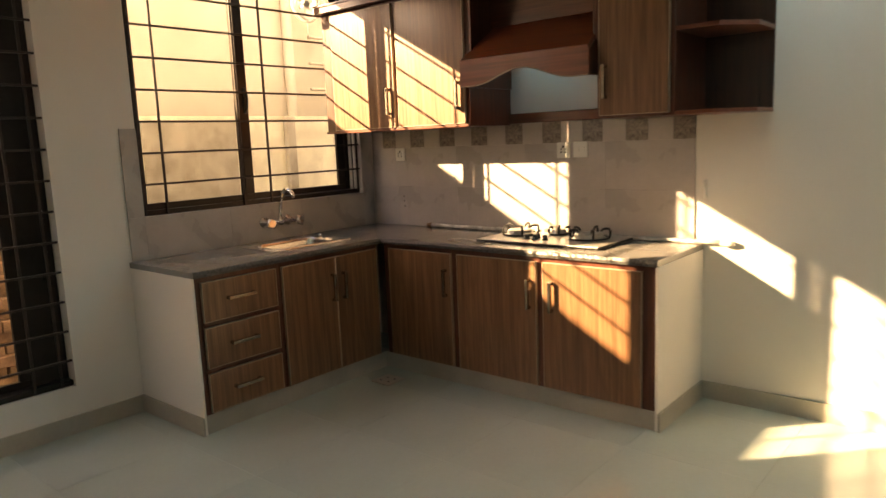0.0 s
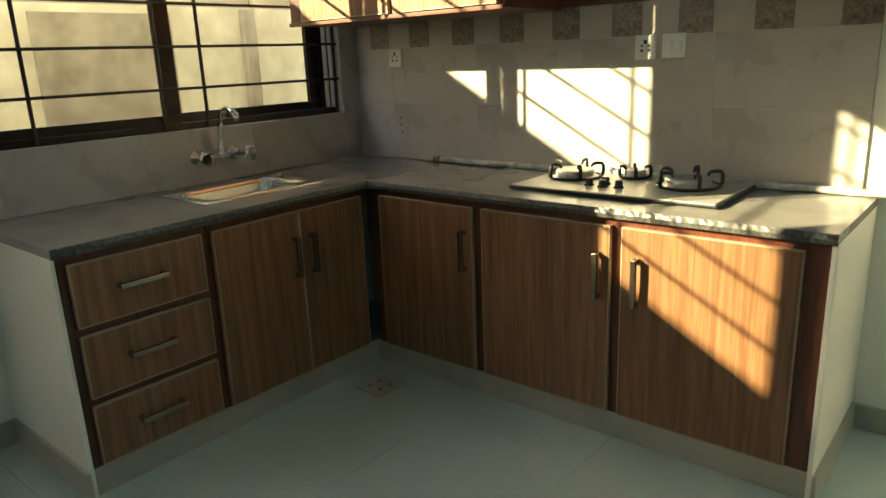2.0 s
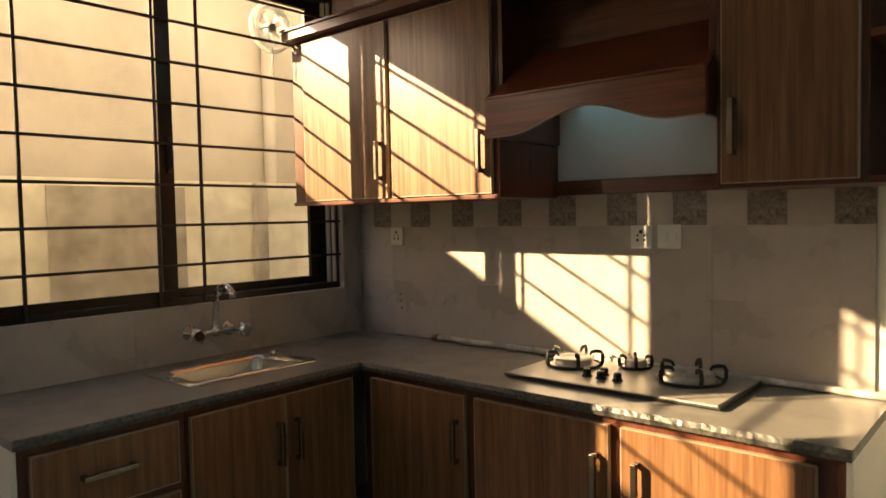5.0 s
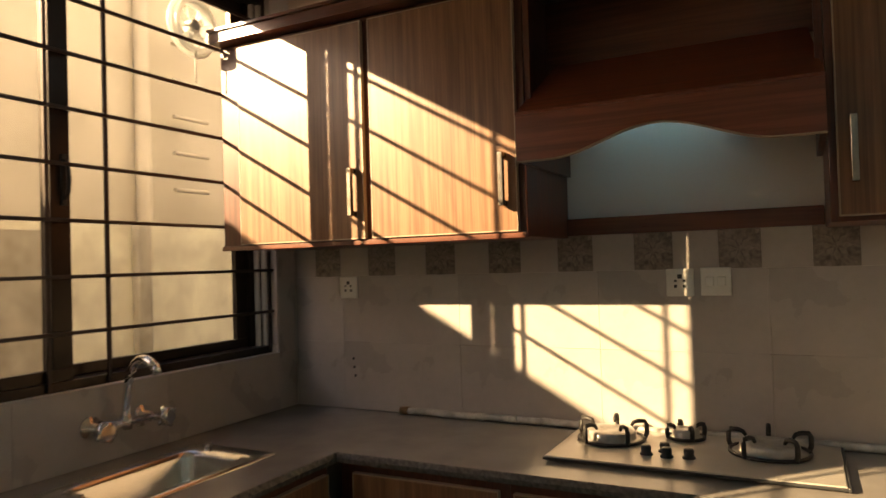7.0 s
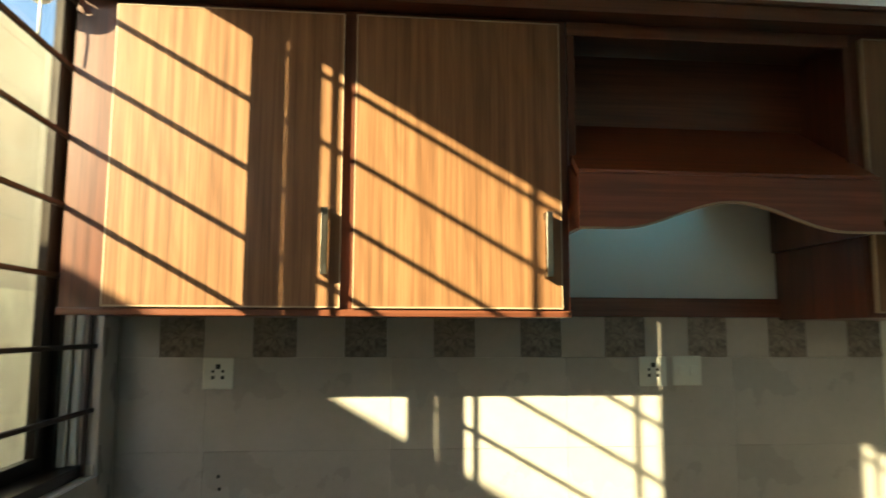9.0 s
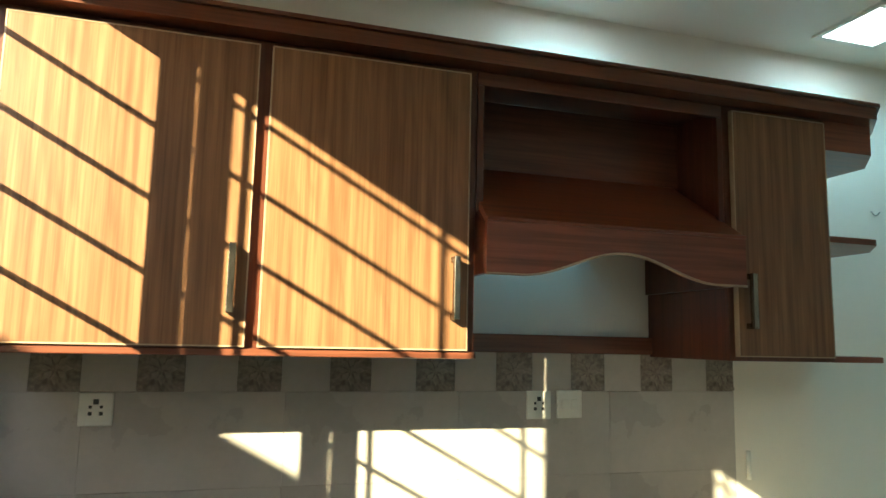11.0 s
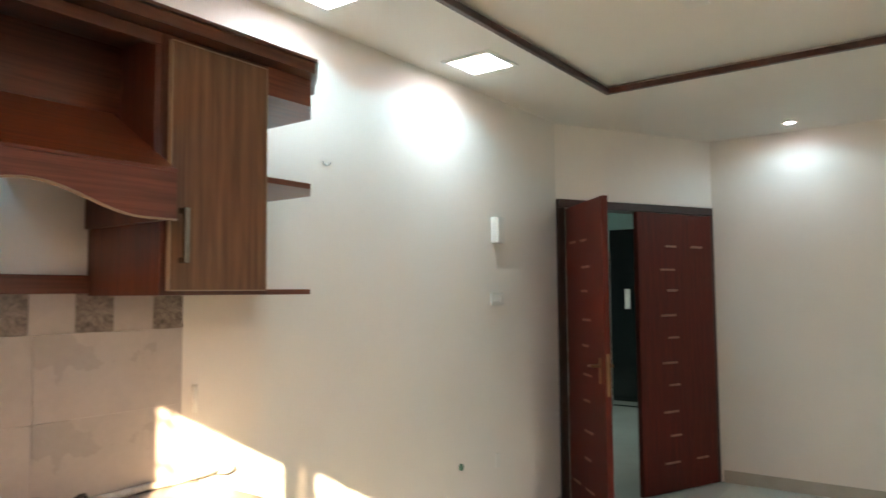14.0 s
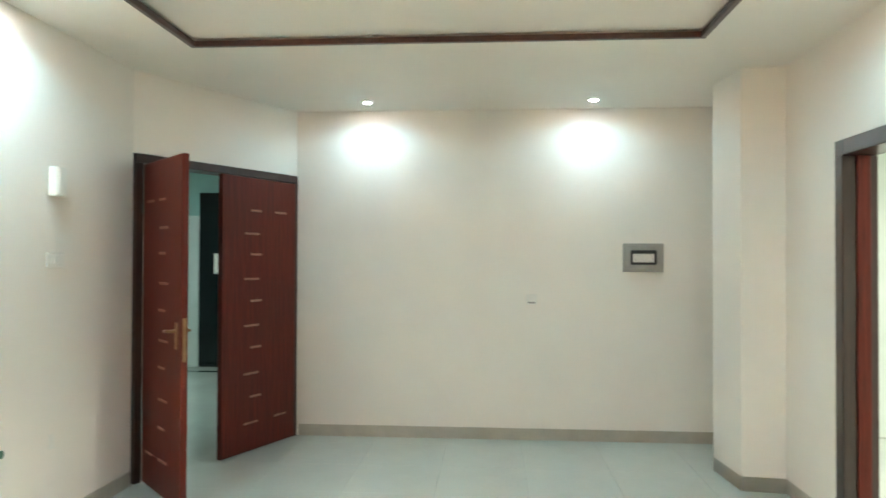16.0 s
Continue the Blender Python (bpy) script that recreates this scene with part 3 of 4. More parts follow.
eo = part("rough_edge", ed, M_CHIP, top, "rough hewn dark stone edge")

# sink
sk = thing("sink", ((SX0 + SX1) / 2, (SY0 + SY1) / 2, CTOP), "small stainless steel sink set into the worktop", "sink")


def basin():
    bm = B()
    o = (SX0 - 0.02, SX1 + 0.02, SY0 - 0.03, SY1 + 0.025)

    def ring(x0, x1, y0, y1, z, r, n=5):
        vs = []
        for cx, cy, a in ((x1 - r, y1 - r, 0), (x0 + r, y1 - r, 90), (x0 + r, y0 + r, 180), (x1 - r, y0 + r, 270)):
            for k in range(n + 1):
                an = radians(a + 90 * k / n)
                vs.append(bm.verts.new((cx + r * math.cos(an), cy + r * math.sin(an), z)))
        return vs
    i = (SX0 + 0.02, SX1 - 0.02, SY0 + 0.02, SY1 - 0.06)
    rings = [ring(*o, CTOP + 0.001, 0.012), ring(*o, CTOP + 0.006, 0.012), ring(*i, CTOP + 0.006, 0.05), ring(i[0] + 0.008, i[1] - 0.008, i[2] + 0.008, i[3] - 0.008, CTOP - 0.01, 0.045), ring(i[0] + 0.012, i[1] - 0.012, i[2] + 0.012, i[3] - 0.012, CTOP - 0.13, 0.045), ring(i[0] + 0.03, i[1] - 0.03, i[2] + 0.03, i[3] - 0.03, CTOP - 0.15, 0.03)]
    n = len(rings[0])
    for q, s in zip(rings, rings[1:]):
        for k in range(n):
            bm.faces.new((q[k], q[(k + 1) % n], s[(k + 1) % n], s[k])).smooth = True
    bm.faces.new(rings[-1])
    bmesh.ops.recalc_face_normals(bm, faces=bm.faces)
    return bm


part("basin", basin(), M_STEEL, sk)
part("drain", lathe(B(), (-3.42, 2.66, CTOP - 0.149), [(0.035, 0), (0.035, 0.004), (0.02, 0.002)]), M_CHROME, sk)
part("overflow", tube(B(), [(-3.44, 2.364, CTOP + 0.006), (-3.44, 2.364, CTOP + 0.018)], 0.016, 14), M_CHROME, sk, "round chrome plug lying on the rim")
part("tap_hole_cover", tube(B(), [(-3.50, 2.872, CTOP + 0.006), (-3.50, 2.872, CTOP + 0.026)], 0.013, 14), M_CHROME, sk)

# wall tap
tp = thing("wall_tap", (XW, 2.695, 0.97), "chrome wall-mounted mixer tap with a swan neck", "tap")
part("bridge", tube(B(), [(XW + 0.06, 2.59, 0.97), (XW + 0.06, 2.80, 0.97)], 0.013, 14), M_CHROME, tp)
for y in (2.60, 2.79):
    part("wall_flange", tube(B(), [(XW + 0.012, y, 0.97), (XW + 0.02, y, 0.97), (XW + 0.024, y, 0.97), (XW + 0.06, y, 0.97)], [0.035, 0.035, 0.016, 0.016], 18), M_CHROME, tp)
    sgn = -1 if y < 2.7 else 1
    hd = B()
    tube(hd, [(XW + 0.06, y, 0.97), (XW + 0.095, y + 0.012 * sgn, 0.97), (XW + 0.10, y + 0.014 * sgn, 0.97), (XW + 0.125, y + 0.02 * sgn, 0.97), (XW + 0.13, y + 0.021 * sgn, 0.97)], [0.014, 0.014, 0.029, 0.031, 0.022], 16)
    for k in range(4):
        an = math.pi / 2 * k + 0.5
        tube(hd, [(XW + 0.112, y + 0.018 * sgn, 0.97), (XW + 0.114, y + 0.018 * sgn + 0.038 * math.cos(an), 0.97 + 0.038 * math.sin(an))], [0.01, 0.007], 8)
    part("tap_handle", hd, M_CHROME, tp)
pts = [(XW + 0.06, 2.695, 0.96)]
for k in range(13):
    s = k / 12
    pts.append((XW + 0.06 + 0.02 * s + 0.12 * s ** 2, 2.695, 0.985 + 0.19 * math.sin(s * 2.1) ** 0.9 - 0.0))
part("spout", tube(B(), pts, [0.018] + [0.0135] * 13, 14), M_CHROME, tp)
part("spout_collar", tube(B(), [(XW + 0.06, 2.695, 0.95), (XW + 0.06, 2.695, 0.995)], 0.019, 16), M_CHROME, tp)
e_ = pts[-1]
part("aerator", tube(B(), [(e_[0] - 0.002, e_[1], e_[2] + 0.004), (e_[0] + 0.008, e_[1], e_[2] - 0.022)], 0.0135, 14), M_CHROME, tp)

# hob
HX0, HX1, HY0, HY1, HZ = -2.44, -1.655, 3.165, 3.57, CTOP + 0.017
hob = thing("gas_hob", (-2.05, 3.37, CTOP), "three-burner gas hob with a steel plate, lying on the worktop", "hob")
part("plate", box(B(), HX0, HX1, HY0, HY1, CTOP + 0.010, HZ, 0.003), M_PLATE, hob)
part("tray", box(B(), HX0 + 0.03, HX1 - 0.03, HY0 + 0.03, HY1 - 0.03, CTOP, CTOP + 0.010), M_DARKPL, hob)
part("front_edge", box(B(), HX0 - 0.003, HX1 + 0.003, HY0 - 0.006, HY0 - 0.001, CTOP + 0.006, HZ - 0.003, 0.002), M_DARKPL, hob, "dark edge strip")
part("side_edge", box(B(), HX1 + 0.001, HX1 + 0.008, HY0 - 0.006, HY1, CTOP + 0.004, HZ - 0.002, 0.002), M_DARKPL, hob, "dark edge strip")


def burner(x, y, r, legs):
    base = part("burner", lathe(B(), (x, y, HZ), [(r * 1.28, 0), (r * 1.28, 0.004), (r * 1.1, 0.008), (r, 0.01), (r, 0.026), (r * 0.93, 0.032), (r * 0.55, 0.034), (r * 0.5, 0.030), (r * 0.2, 0.030)], 28), M_BURN, hob, "steel burner head")
    rg = B()
    ring = [(x + r * 1.32 * math.cos(2 * math.pi * k / 28), y + r * 1.32 * math.sin(2 * math.pi * k / 28), HZ + 0.006) for k in range(29)]
    tube(rg, ring, 0.0055, 8)
    sup = part("pan_support", rg, M_IRON, base, "black iron pan support")
    for k in range(legs):
        an = 2 * math.pi * (k + 0.3) / legs
        c, s = math.cos(an), math.sin(an)
        lg = B()
        h = 0.058 if r > 0.045 else 0.045
        tube(lg, [(x + c * q * r, y + s * q * r, HZ + z) for q, z in ((1.34, 0.004), (1.42, 0.02), (1.42, h - 0.012), (1.34, h - 0.001), (1.1, h), (0.9, h - 0.004), (0.8, h - 0.016))], [0.007, 0.0072, 0.0072, 0.0072, 0.007, 0.0065, 0.005], 8)
        part("support_leg", lg, M_IRON, hob)


burner(-2.30, 3.42, 0.078, 5)
burner(-2.085, 3.51, 0.042, 4)
burner(-1.84, 3.42, 0.082, 5)
for kx, ky in ((-2.165, 3.285), (-2.105, 3.275), (-2.045, 3.285), (-2.12, 3.33)):
    part("knob", lathe(B(), (kx, ky, HZ), [(0.019, 0), (0.019, 0.004), (0.014, 0.006), (0.015, 0.02), (0.013, 0.027), (0.006, 0.028)], 16), M_DARKPL, hob, "black control knob")

pipe = thing("gas_pipe", (-2.2, 3.585, CTOP), "white taped gas pipe lying along the back of the worktop", "pipe")
part("run", tube(B(), [(-3.16 + 0.1 * k, 3.588 + 0.004 * math.sin(k * 1.7), CTOP + 0.014 + 0.002 * math.sin(k * 2.3)) for k in range(21)], 0.0125, 10), M_PIPE, pipe)
part("pipe_end", tube(B(), [(-3.185, 3.588, CTOP + 0.014), (-3.15, 3.588, CTOP + 0.014)], 0.017, 10), M_BRASS, pipe, "tarnished brass end")
part("valve", tube(B(), [(-1.17, 3.585, CTOP + 0.013), (-1.15, 3.585, CTOP + 0.013), (-1.13, 3.585, CTOP + 0.013), (-1.10, 3.585, CTOP + 0.013)], [0.014, 0.019, 0.019, 0.012], 12), M_PIPE, pipe)
for k in range(5):
    xk = -2.85 + 0.13 * k
    part("tape_wrap", tube(B(), [(xk, 3.588, CTOP + 0.014), (xk + 0.03, 3.588, CTOP + 0.014)], 0.0145, 10), M_PIPE, pipe)
cd = solo("conduit_stub", tube(B(), [(-1.262, 3.606, 1.09), (-1.262, 3.606, 1.19)], 0.009, 10), M_WHITE, "short white plastic conduit beside the tile edge", "conduit")

# ---- kitchen: wall units ----
UY, UZ0, UZ1 = 3.195, 1.522, 2.31
UX = -2.478
wc1 = thing("wall_cabinet", (-3.1, 3.4, UZ0), "two-door brown wood wall unit beside the window", "cabinet", "kitchen wall units")
part("body", box(B(), XW + 0.004, UX, UY + 0.001, YW - 0.002, UZ0, UZ1, 0.003), M_FRAME, wc1, "dark red-brown carcass")
front(wc1, "door", "y", UY, -3.62, -3.062, UZ0 + 0.018, 2.29, -3.10, 1.70)
front(wc1, "door", "y", UY, -3.03, -2.503, UZ0 + 0.018, 2.29, -2.543, 1.70)
part("bottom_bead", box(B(), XW + 0.004, UX + 0.003, UY - 0.012, UY - 0.001, UZ0 - 0.004, UZ0 + 0.014, 0.003), M_FRAMEH, wc1)
X2L, X2R = -1.668, -1.27
wc2 = thing("wall_cabinet", (-1.47, 3.4, UZ0), "single-door brown wood wall unit with open end shelves", "cabinet", "kitchen wall units")
part("body", box(B(), X2L, X2R, UY + 0.001, YW - 0.002, UZ0, UZ1, 0.003), M_FRAME, wc2, "dark red-brown carcass")
front(wc2, "door", "y", UY, -1.648, -1.290, UZ0 + 0.014, 2.29, -1.612, 1.70)
for z, th_ in ((UZ0, 0.018), (1.905, 0.02), (UZ1 - 0.10, 0.10)):
    sh = B()
    prism(sh, [(X2R + 0.001, UY + 0.004), (-1.07, UY + 0.004), (-0.94, 3.34), (-0.94, YW - 0.016), (X2R + 0.001, YW - 0.016)], z, z + th_)
    part("end_shelf", sh, M_HOOD, wc2, "open shelf with a cut corner")
# Dark sheet added over the pale wall, so the shelf gaps look black.
part("back_panel", box(B(), X2R + 0.001, -0.945, YW - 0.0015 - 0.012, YW - 0.0015, UZ0 + 0.019, UZ1 - 0.101), M_DARKW, wc2, "dark sheet added behind the open shelves to blacken the gaps")
SH0, SH1, SHY = -2.36, -1.95, 3.44   # assumed open flue shaft between the hood niche and the wall, passes the glow
fa = solo("cornice", prism(B(), [(XW + 0.004, 3.135), (-1.11, 3.135), (-1.0, 3.25), (-0.93, 3.33), (-0.93, YW - 0.002), (SH1, YW - 0.002), (SH1, SHY), (SH0, SHY), (SH0, YW - 0.002), (XW + 0.004, YW - 0.002)], UZ1 + 0.001, UZ1 + 0.040), M_FRAMEH, "dark wooden cornice board along the top of the wall units", "cornice")
bmc = B()
prism(bmc, [(XW + 0.004, 3.125), (-1.105, 3.125), (-0.995, 3.242), (-0.925, 3.325), (-0.925, 3.345), (-1.11, 3.15), (XW + 0.004, 3.15)], UZ1 + 0.041, UZ1 + 0.052)
part("top_bead", bmc, M_FRAMEH, fa)

# hood between the wall units
hd = thing("cooker_hood", (-2.07, 3.4, 1.73), "brown wooden cooker hood with a wavy apron and an open niche", "cooker hood")
HB0, HB1 = UX + 0.002, X2L - 0.002
HFY = 3.11


def apron_z(s):
    return 1.738 + 0.072 * (0.5 - 0.5 * math.cos(2 * math.pi * min(1, max(0, (s - 0.12) / 0.76))))


ap = B()
n = 40
rows = []
for i in range(n + 1):
    s = i / n
    x = HB0 - 0.0 + (HB1 - HB0) * s
    zb = apron_z(s)
    rows.append([ap.verts.new((x, HFY, zb)), ap.verts.new((x, HFY, 1.882)), ap.verts.new((x, HFY + 0.018, 1.882)), ap.verts.new((x, HFY + 0.018, zb))])
for r0, r1 in zip(rows, rows[1:]):
    for k in range(4):
        ap.faces.new((r0[k], r1[k], r1[(k + 1) % 4], r0[(k + 1) % 4]))
ap.faces.new(rows[0])
ap.faces.new(rows[-1][::-1])
bmesh.ops.recalc_face_normals(ap, faces=ap.faces)
apr = part("apron", ap, M_HOOD, hd, "wavy-edged wooden apron")
lip = B()
tube(lip, [(HB0 + (HB1 - HB0) * i / n, HFY - 0.001, apron_z(i / n)) for i in range(n + 1)], 0.0035, 6)
part("edge_band", lip, M_BAND, apr, "thin pale edging")
bd = B()
box(bd, HB0, HB1, HFY - 0.006, HFY + 0.0, 1.876, 1.886, 0.002)
part("bead", bd, M_HOOD, apr)
sl = B()
va = [sl.verts.new(p) for p in ((HB0, HFY, 1.884), (HB1, HFY, 1.884), (HB1 - 0.03, 3.415, 2.09), (HB0 + 0.03, 3.415, 2.09))]
vb = [sl.verts.new(v.co + Vector((0, 0.008, -0.016))) for v in va]
sl.faces.new(va)
sl.faces.new(vb[::-1])
for k in range(4):
    sl.faces.new((va[k], va[(k + 1) % 4], vb[(k + 1) % 4], vb[k]))
bmesh.ops.recalc_face_normals(sl, faces=sl.faces)
part("slope", sl, M_HOOD, hd, "sloping wooden top")
for x in (HB0, HB1 - 0.016):
    sd = B()
    vs = [sd.verts.new((x, y, z)) for y, z in ((HFY + 0.019, 1.74), (HFY + 0.019, 1.868), (3.40, 2.05), (3.60, 2.05), (3.60, 1.74))]
    f = sd.faces.new(vs)
    ex = bmesh.ops.extrude_face_region(sd, geom=[f])
    bmesh.ops.translate(sd, vec=(0.016, 0, 0), verts=[v for v in ex["geom"] if isinstance(v, bmesh.types.BMVert)])
    bmesh.ops.recalc_face_normals(sd, faces=sd.faces)
    part("cheek", sd, M_FRAME, hd, "dark side board")
part("niche_back", box(B(), HB0, HB1, SHY - 0.018, SHY - 0.002, 2.08, UZ1 - 0.002), M_FRAMEH, hd, "dark wooden back of the niche")
# Made-up fitting, out of sight, for the added glow lamp.
part("lamp_fitting", lathe(B(), (-2.155, 3.53, 2.20), [(0.022, 0), (0.022, 0.03), (0.012, 0.05), (0.008, 0.09)], 16), M_WHITE, hd, "small white lamp fitting, added unseen in the assumed flue")
part("flue_lining", box(B(), SH0, SH1, SHY, SHY + 0.006, 1.92, UZ1 - 0.002), M_WALL, hd, "white board lining the assumed flue")
for x in (SH0 - 0.012, SH1):
    part("flue_side", box(B(), x, x + 0.012, SHY, YW - 0.004, 1.91, UZ1 - 0.002), M_WALL, hd, "white board lining the assumed flue")
part("back_rail", box(B(), HB0, HB1, YW - 0.03, YW - 0.004, 1.53, 1.59, 0.003), M_FRAMEH, hd, "dark wooden rail on the wall")
part("top_rail", box(B(), HB0, HB1, UY + 0.001, UY + 0.02, 2.27, UZ1 - 0.001, 0.002), M_FRAMEH, hd)
for x in (HB0, HB1 - 0.02):
    part("niche_stile", box(B(), x, x + 0.02, UY + 0.001, UY + 0.02, 1.89, 2.269, 0.002), M_FRAME, hd)

# ---- small things on the walls ----


def socket(x, z, kind_, w=0.088, label="white square wall socket"):
    th = thing("wall_socket" if kind_ else "light_switch", (x, YW, z), label, "socket" if kind_ else "switch")
    y = YW - 0.011
    part("plate", box(B(), x - w / 2, x + w / 2, y - 0.010, y, z - 0.046, z + 0.046, 0.004), M_WHITE, th)
    if kind_:
        for dx, dz, q in ((0, 0.02, 0.007), (-0.014, -0.012, 0.005), (0.014, -0.012, 0.005), (-0.014, 0.006, 0.004), (0.014, 0.006, 0.004)):
            part("pin_hole", box(B(), x + dx - q, x + dx + q, y - 0.0115, y - 0.0095, z + dz - q, z + dz + q, 0.001), M_DARKPL, th)
    else:
        for dx in (-0.018, 0.018):
            part("rocker", box(B(), x + dx - 0.013, x + dx + 0.013, y - 0.014, y - 0.009, z - 0.016, z + 0.016, 0.003), M_WHITE, th)


socket(-3.431, 1.357, True)
socket(-2.10, 1.36, True)
socket(-1.988, 1.362, False, 0.094, "white square double light switch")
for k in range(3):
    solo("drill_hole", tube(B(), [(-3.42 + 0.004 * k, YW - 0.0115, 1.06 - 0.035 * k), (-3.42 + 0.004 * k, YW - 0.0105, 1.06 - 0.035 * k)], 0.006, 8), M_DARKPL, "small dark drill hole in the tiles", "hole", "drill holes")
jb = thing("door_chime", (0.86, YW, 1.91), "white upright plastic chime box on the wall", "chime")
part("case", box(B(), 0.815, 0.905, YW - 0.05, YW, 1.83, 1.99, 0.006), M_WHITE, jb)
part("cover", box(B(), 0.825, 0.895, YW - 0.054, YW - 0.049, 1.84, 1.98, 0.003), M_WHITE, jb)
s2 = thing("light_switch", (0.87, YW, 1.485), "wide white light switch plate on the wall", "switch")
part("plate", box(B(), 0.80, 0.945, YW - 0.012, YW, 1.445, 1.525, 0.004), M_WHITE, s2)
for k in range(3):
    part("rocker", box(B(), 0.822 + 0.036 * k, 0.85 + 0.036 * k, YW - 0.016, YW - 0.011, 1.465, 1.505, 0.003), M_WHITE, s2)
solo("conduit_end", tube(B(), [(0.467, YW - 0.008, 0.54), (0.467, YW, 0.54)], 0.02, 14), M_GREENPL, "green plastic conduit end in the wall", "conduit")
solo("blank_plate", box(B(), 0.835, 0.885, YW - 0.006, YW, 0.46, 0.545, 0.003), M_WHITE, "small blank white plate low on the wall", "plate")
solo("wall_hook", tube(B(), [(-0.61 + 0.045 * k / 8, YW - 0.006, 2.125 - 0.016 * math.sin(math.pi * k / 8)) for k in range(9)], 0.003, 6), M_GREY, "small bent wire hook on the wall", "hook")
db = thing("fuse_box", (XE, 0.0, 1.51), "grey metal distribution box with a window of switches, on the wall", "fuse box")
part("case", box(B(), XE - 0.018, XE, -0.165, 0.165, 1.395, 1.63, 0.005), M_GREY, db)
part("cover", box(B(), XE - 0.026, XE - 0.017, -0.135, 0.135, 1.42, 1.605, 0.006), M_GREY, db)
part("window", box(B(), XE - 0.029, XE - 0.025, -0.105, 0.105, 1.455, 1.575, 0.012), M_DARKPL, db, "dark recessed window")
for k in range(8):
    part("breaker", box(B(), XE - 0.034, XE - 0.028, -0.085 + 0.0215 * k, -0.066 + 0.0215 * k, 1.475, 1.545, 0.002), M_WHITE, db, "small white breaker")
s3 = thing("light_switch", (XE, 0.91, 1.16), "small white socket plate on the wall", "socket")
part("plate", box(B(), XE - 0.010, XE, 0.865, 0.955, 1.12, 1.205, 0.004), M_WHITE, s3)
part("rocker", box(B(), XE - 0.013, XE - 0.009, 0.88, 0.94, 1.13, 1.145, 0.001), M_GREY, s3)
dr = thing("floor_drain", (-2.91, 2.84, 0), "square pale floor drain with small holes", "drain")
part("plate", box(B(), -2.985, -2.835, 2.765, 2.915, 0.001, 0.007, 0.002), M_SKIRT, dr)
for k in range(4):
    part("slot", lathe(B(), (-2.94 + 0.06 * (k % 2), 2.81 + 0.06 * (k // 2), 0.0065), [(0.008, 0), (0.008, 0.001), (0.006, 0.0012)], 10), M_DARKPL, dr)

# ---- double door across the corner ----
ang = math.degrees(math.atan2(du.y, du.x))
fr = thing("door_frame_1", (DL[0], DL[1], 0), "dark wooden frame of the double door", "door frame", kind="structure", rz=ang)
fr["local"] = 1
FW = 0.065
part("jamb", box(B(), 0.01, FW, -0.02, 0.15, 0, DTOP - FW, 0.004), M_DARKW, fr)
part("jamb", box(B(), DLEN - FW, DLEN - 0.01, -0.02, 0.15, 0, DTOP - FW, 0.004), M_DARKW, fr)
part("head", box(B(), 0.01, DLEN - 0.01, -0.02, 0.15, DTOP - FW, DTOP - 0.004, 0.004), M_DARKW, fr)


def door_leaf(name, hinge, turn, width, flip, label, handle):
    """A leaf hinged at a point; its face has two columns of short raised bars."""
    th = thing(name, (hinge.x, hinge.y, 0), label, "door", "double door leaves", "structure", turn)
    th["local"] = 1
    s = -1 if flip else 1
    H = DTOP - FW - 0.012
    body = part("panel", box(B(), min(0, s * width), max(0, s * width), 0.0, 0.042, 0.012, H, 0.004), M_MAHOG, th)
    zs = [0.22, 0.42, 0.60, 0.80, 0.97, 1.16, 1.33, 1.52, 1.68, 1.86]
    for face, d in ((-0.004, 0.006), (0.040, 0.006)):
        for k, z in enumerate(zs):
            x = s * width * (0.55 if k % 2 else 0.60)
            w = 0.075 if k % 2 else 0.10
            part("raised_bar", box(B(), x - w, x + w * 0.6, face, face + d, z, z + 0.016, 0.003), M_BARW, th)
        for z in (0.22, 1.86):
            part("raised_bar", box(B(), s * width * 0.22 - 0.07, s * width * 0.22 + 0.07, face, face + d, z, z + 0.016, 0.003), M_BARW, th)
    if handle:
        for f, o in ((-0.006, -1), (0.042, 1)):
            h = B()
            box(h, s * width - s * 0.075 - 0.022, s * width - s * 0.075 + 0.022, f, f + 0.006, 0.95, 1.11, 0.003)
            y = f + o * 0.04
            tube(h, [(s * width - s * 0.075, f, 1.06), (s * width - s * 0.075, y, 1.06), (s * width - s * 0.10, y + o * 0.004, 1.06), (s * width - s * 0.16, y, 1.055)], [0.01, 0.01, 0.009, 0.008], 8)
            part("handle", h, M_BRASS, th, "brass lever handle")
        part("lock_edge", box(B(), s * width - 0.001, s * width + 0.002, 0.010, 0.032, 0.88, 1.14), M_BRASS, th, "brass lock plate")
    return th


a, b = Vector((*DL, 0)), Vector((*DR, 0))
LW = (DLEN - 2 * FW) / 2
door_leaf("door_1", a + du * FW - dn * 0.02, ang - 108, LW, False, "red-brown wooden door leaf standing wide open", True)
door_leaf("door_2", b - du * FW - dn * 0.045, ang + 4, LW + 0.115, True, "red-brown wooden door leaf, nearly shut", False)

# framed doorway in the near wall
f2 = thing("door_frame_2", (RD0, YS, 0), "dark wooden frame of an open doorway", "door frame", kind="structure")
part("jamb", box(B(), RD1 - 0.09, RD1 - 0.004, YS - 0.165, YS + 0.02, 0, RDT - 0.09, 0.005), M_DARKW, f2)
part("jamb", box(B(), RD0 + 0.004, RD0 + 0.09, YS - 0.165, YS + 0.02, 0, RDT - 0.09, 0.005), M_DARKW, f2)
part("head", box(B(), RD0 + 0.004, RD1 - 0.004, YS - 0.165, YS + 0.02, RDT - 0.09, RDT - 0.004, 0.005), M_DARKW, f2)
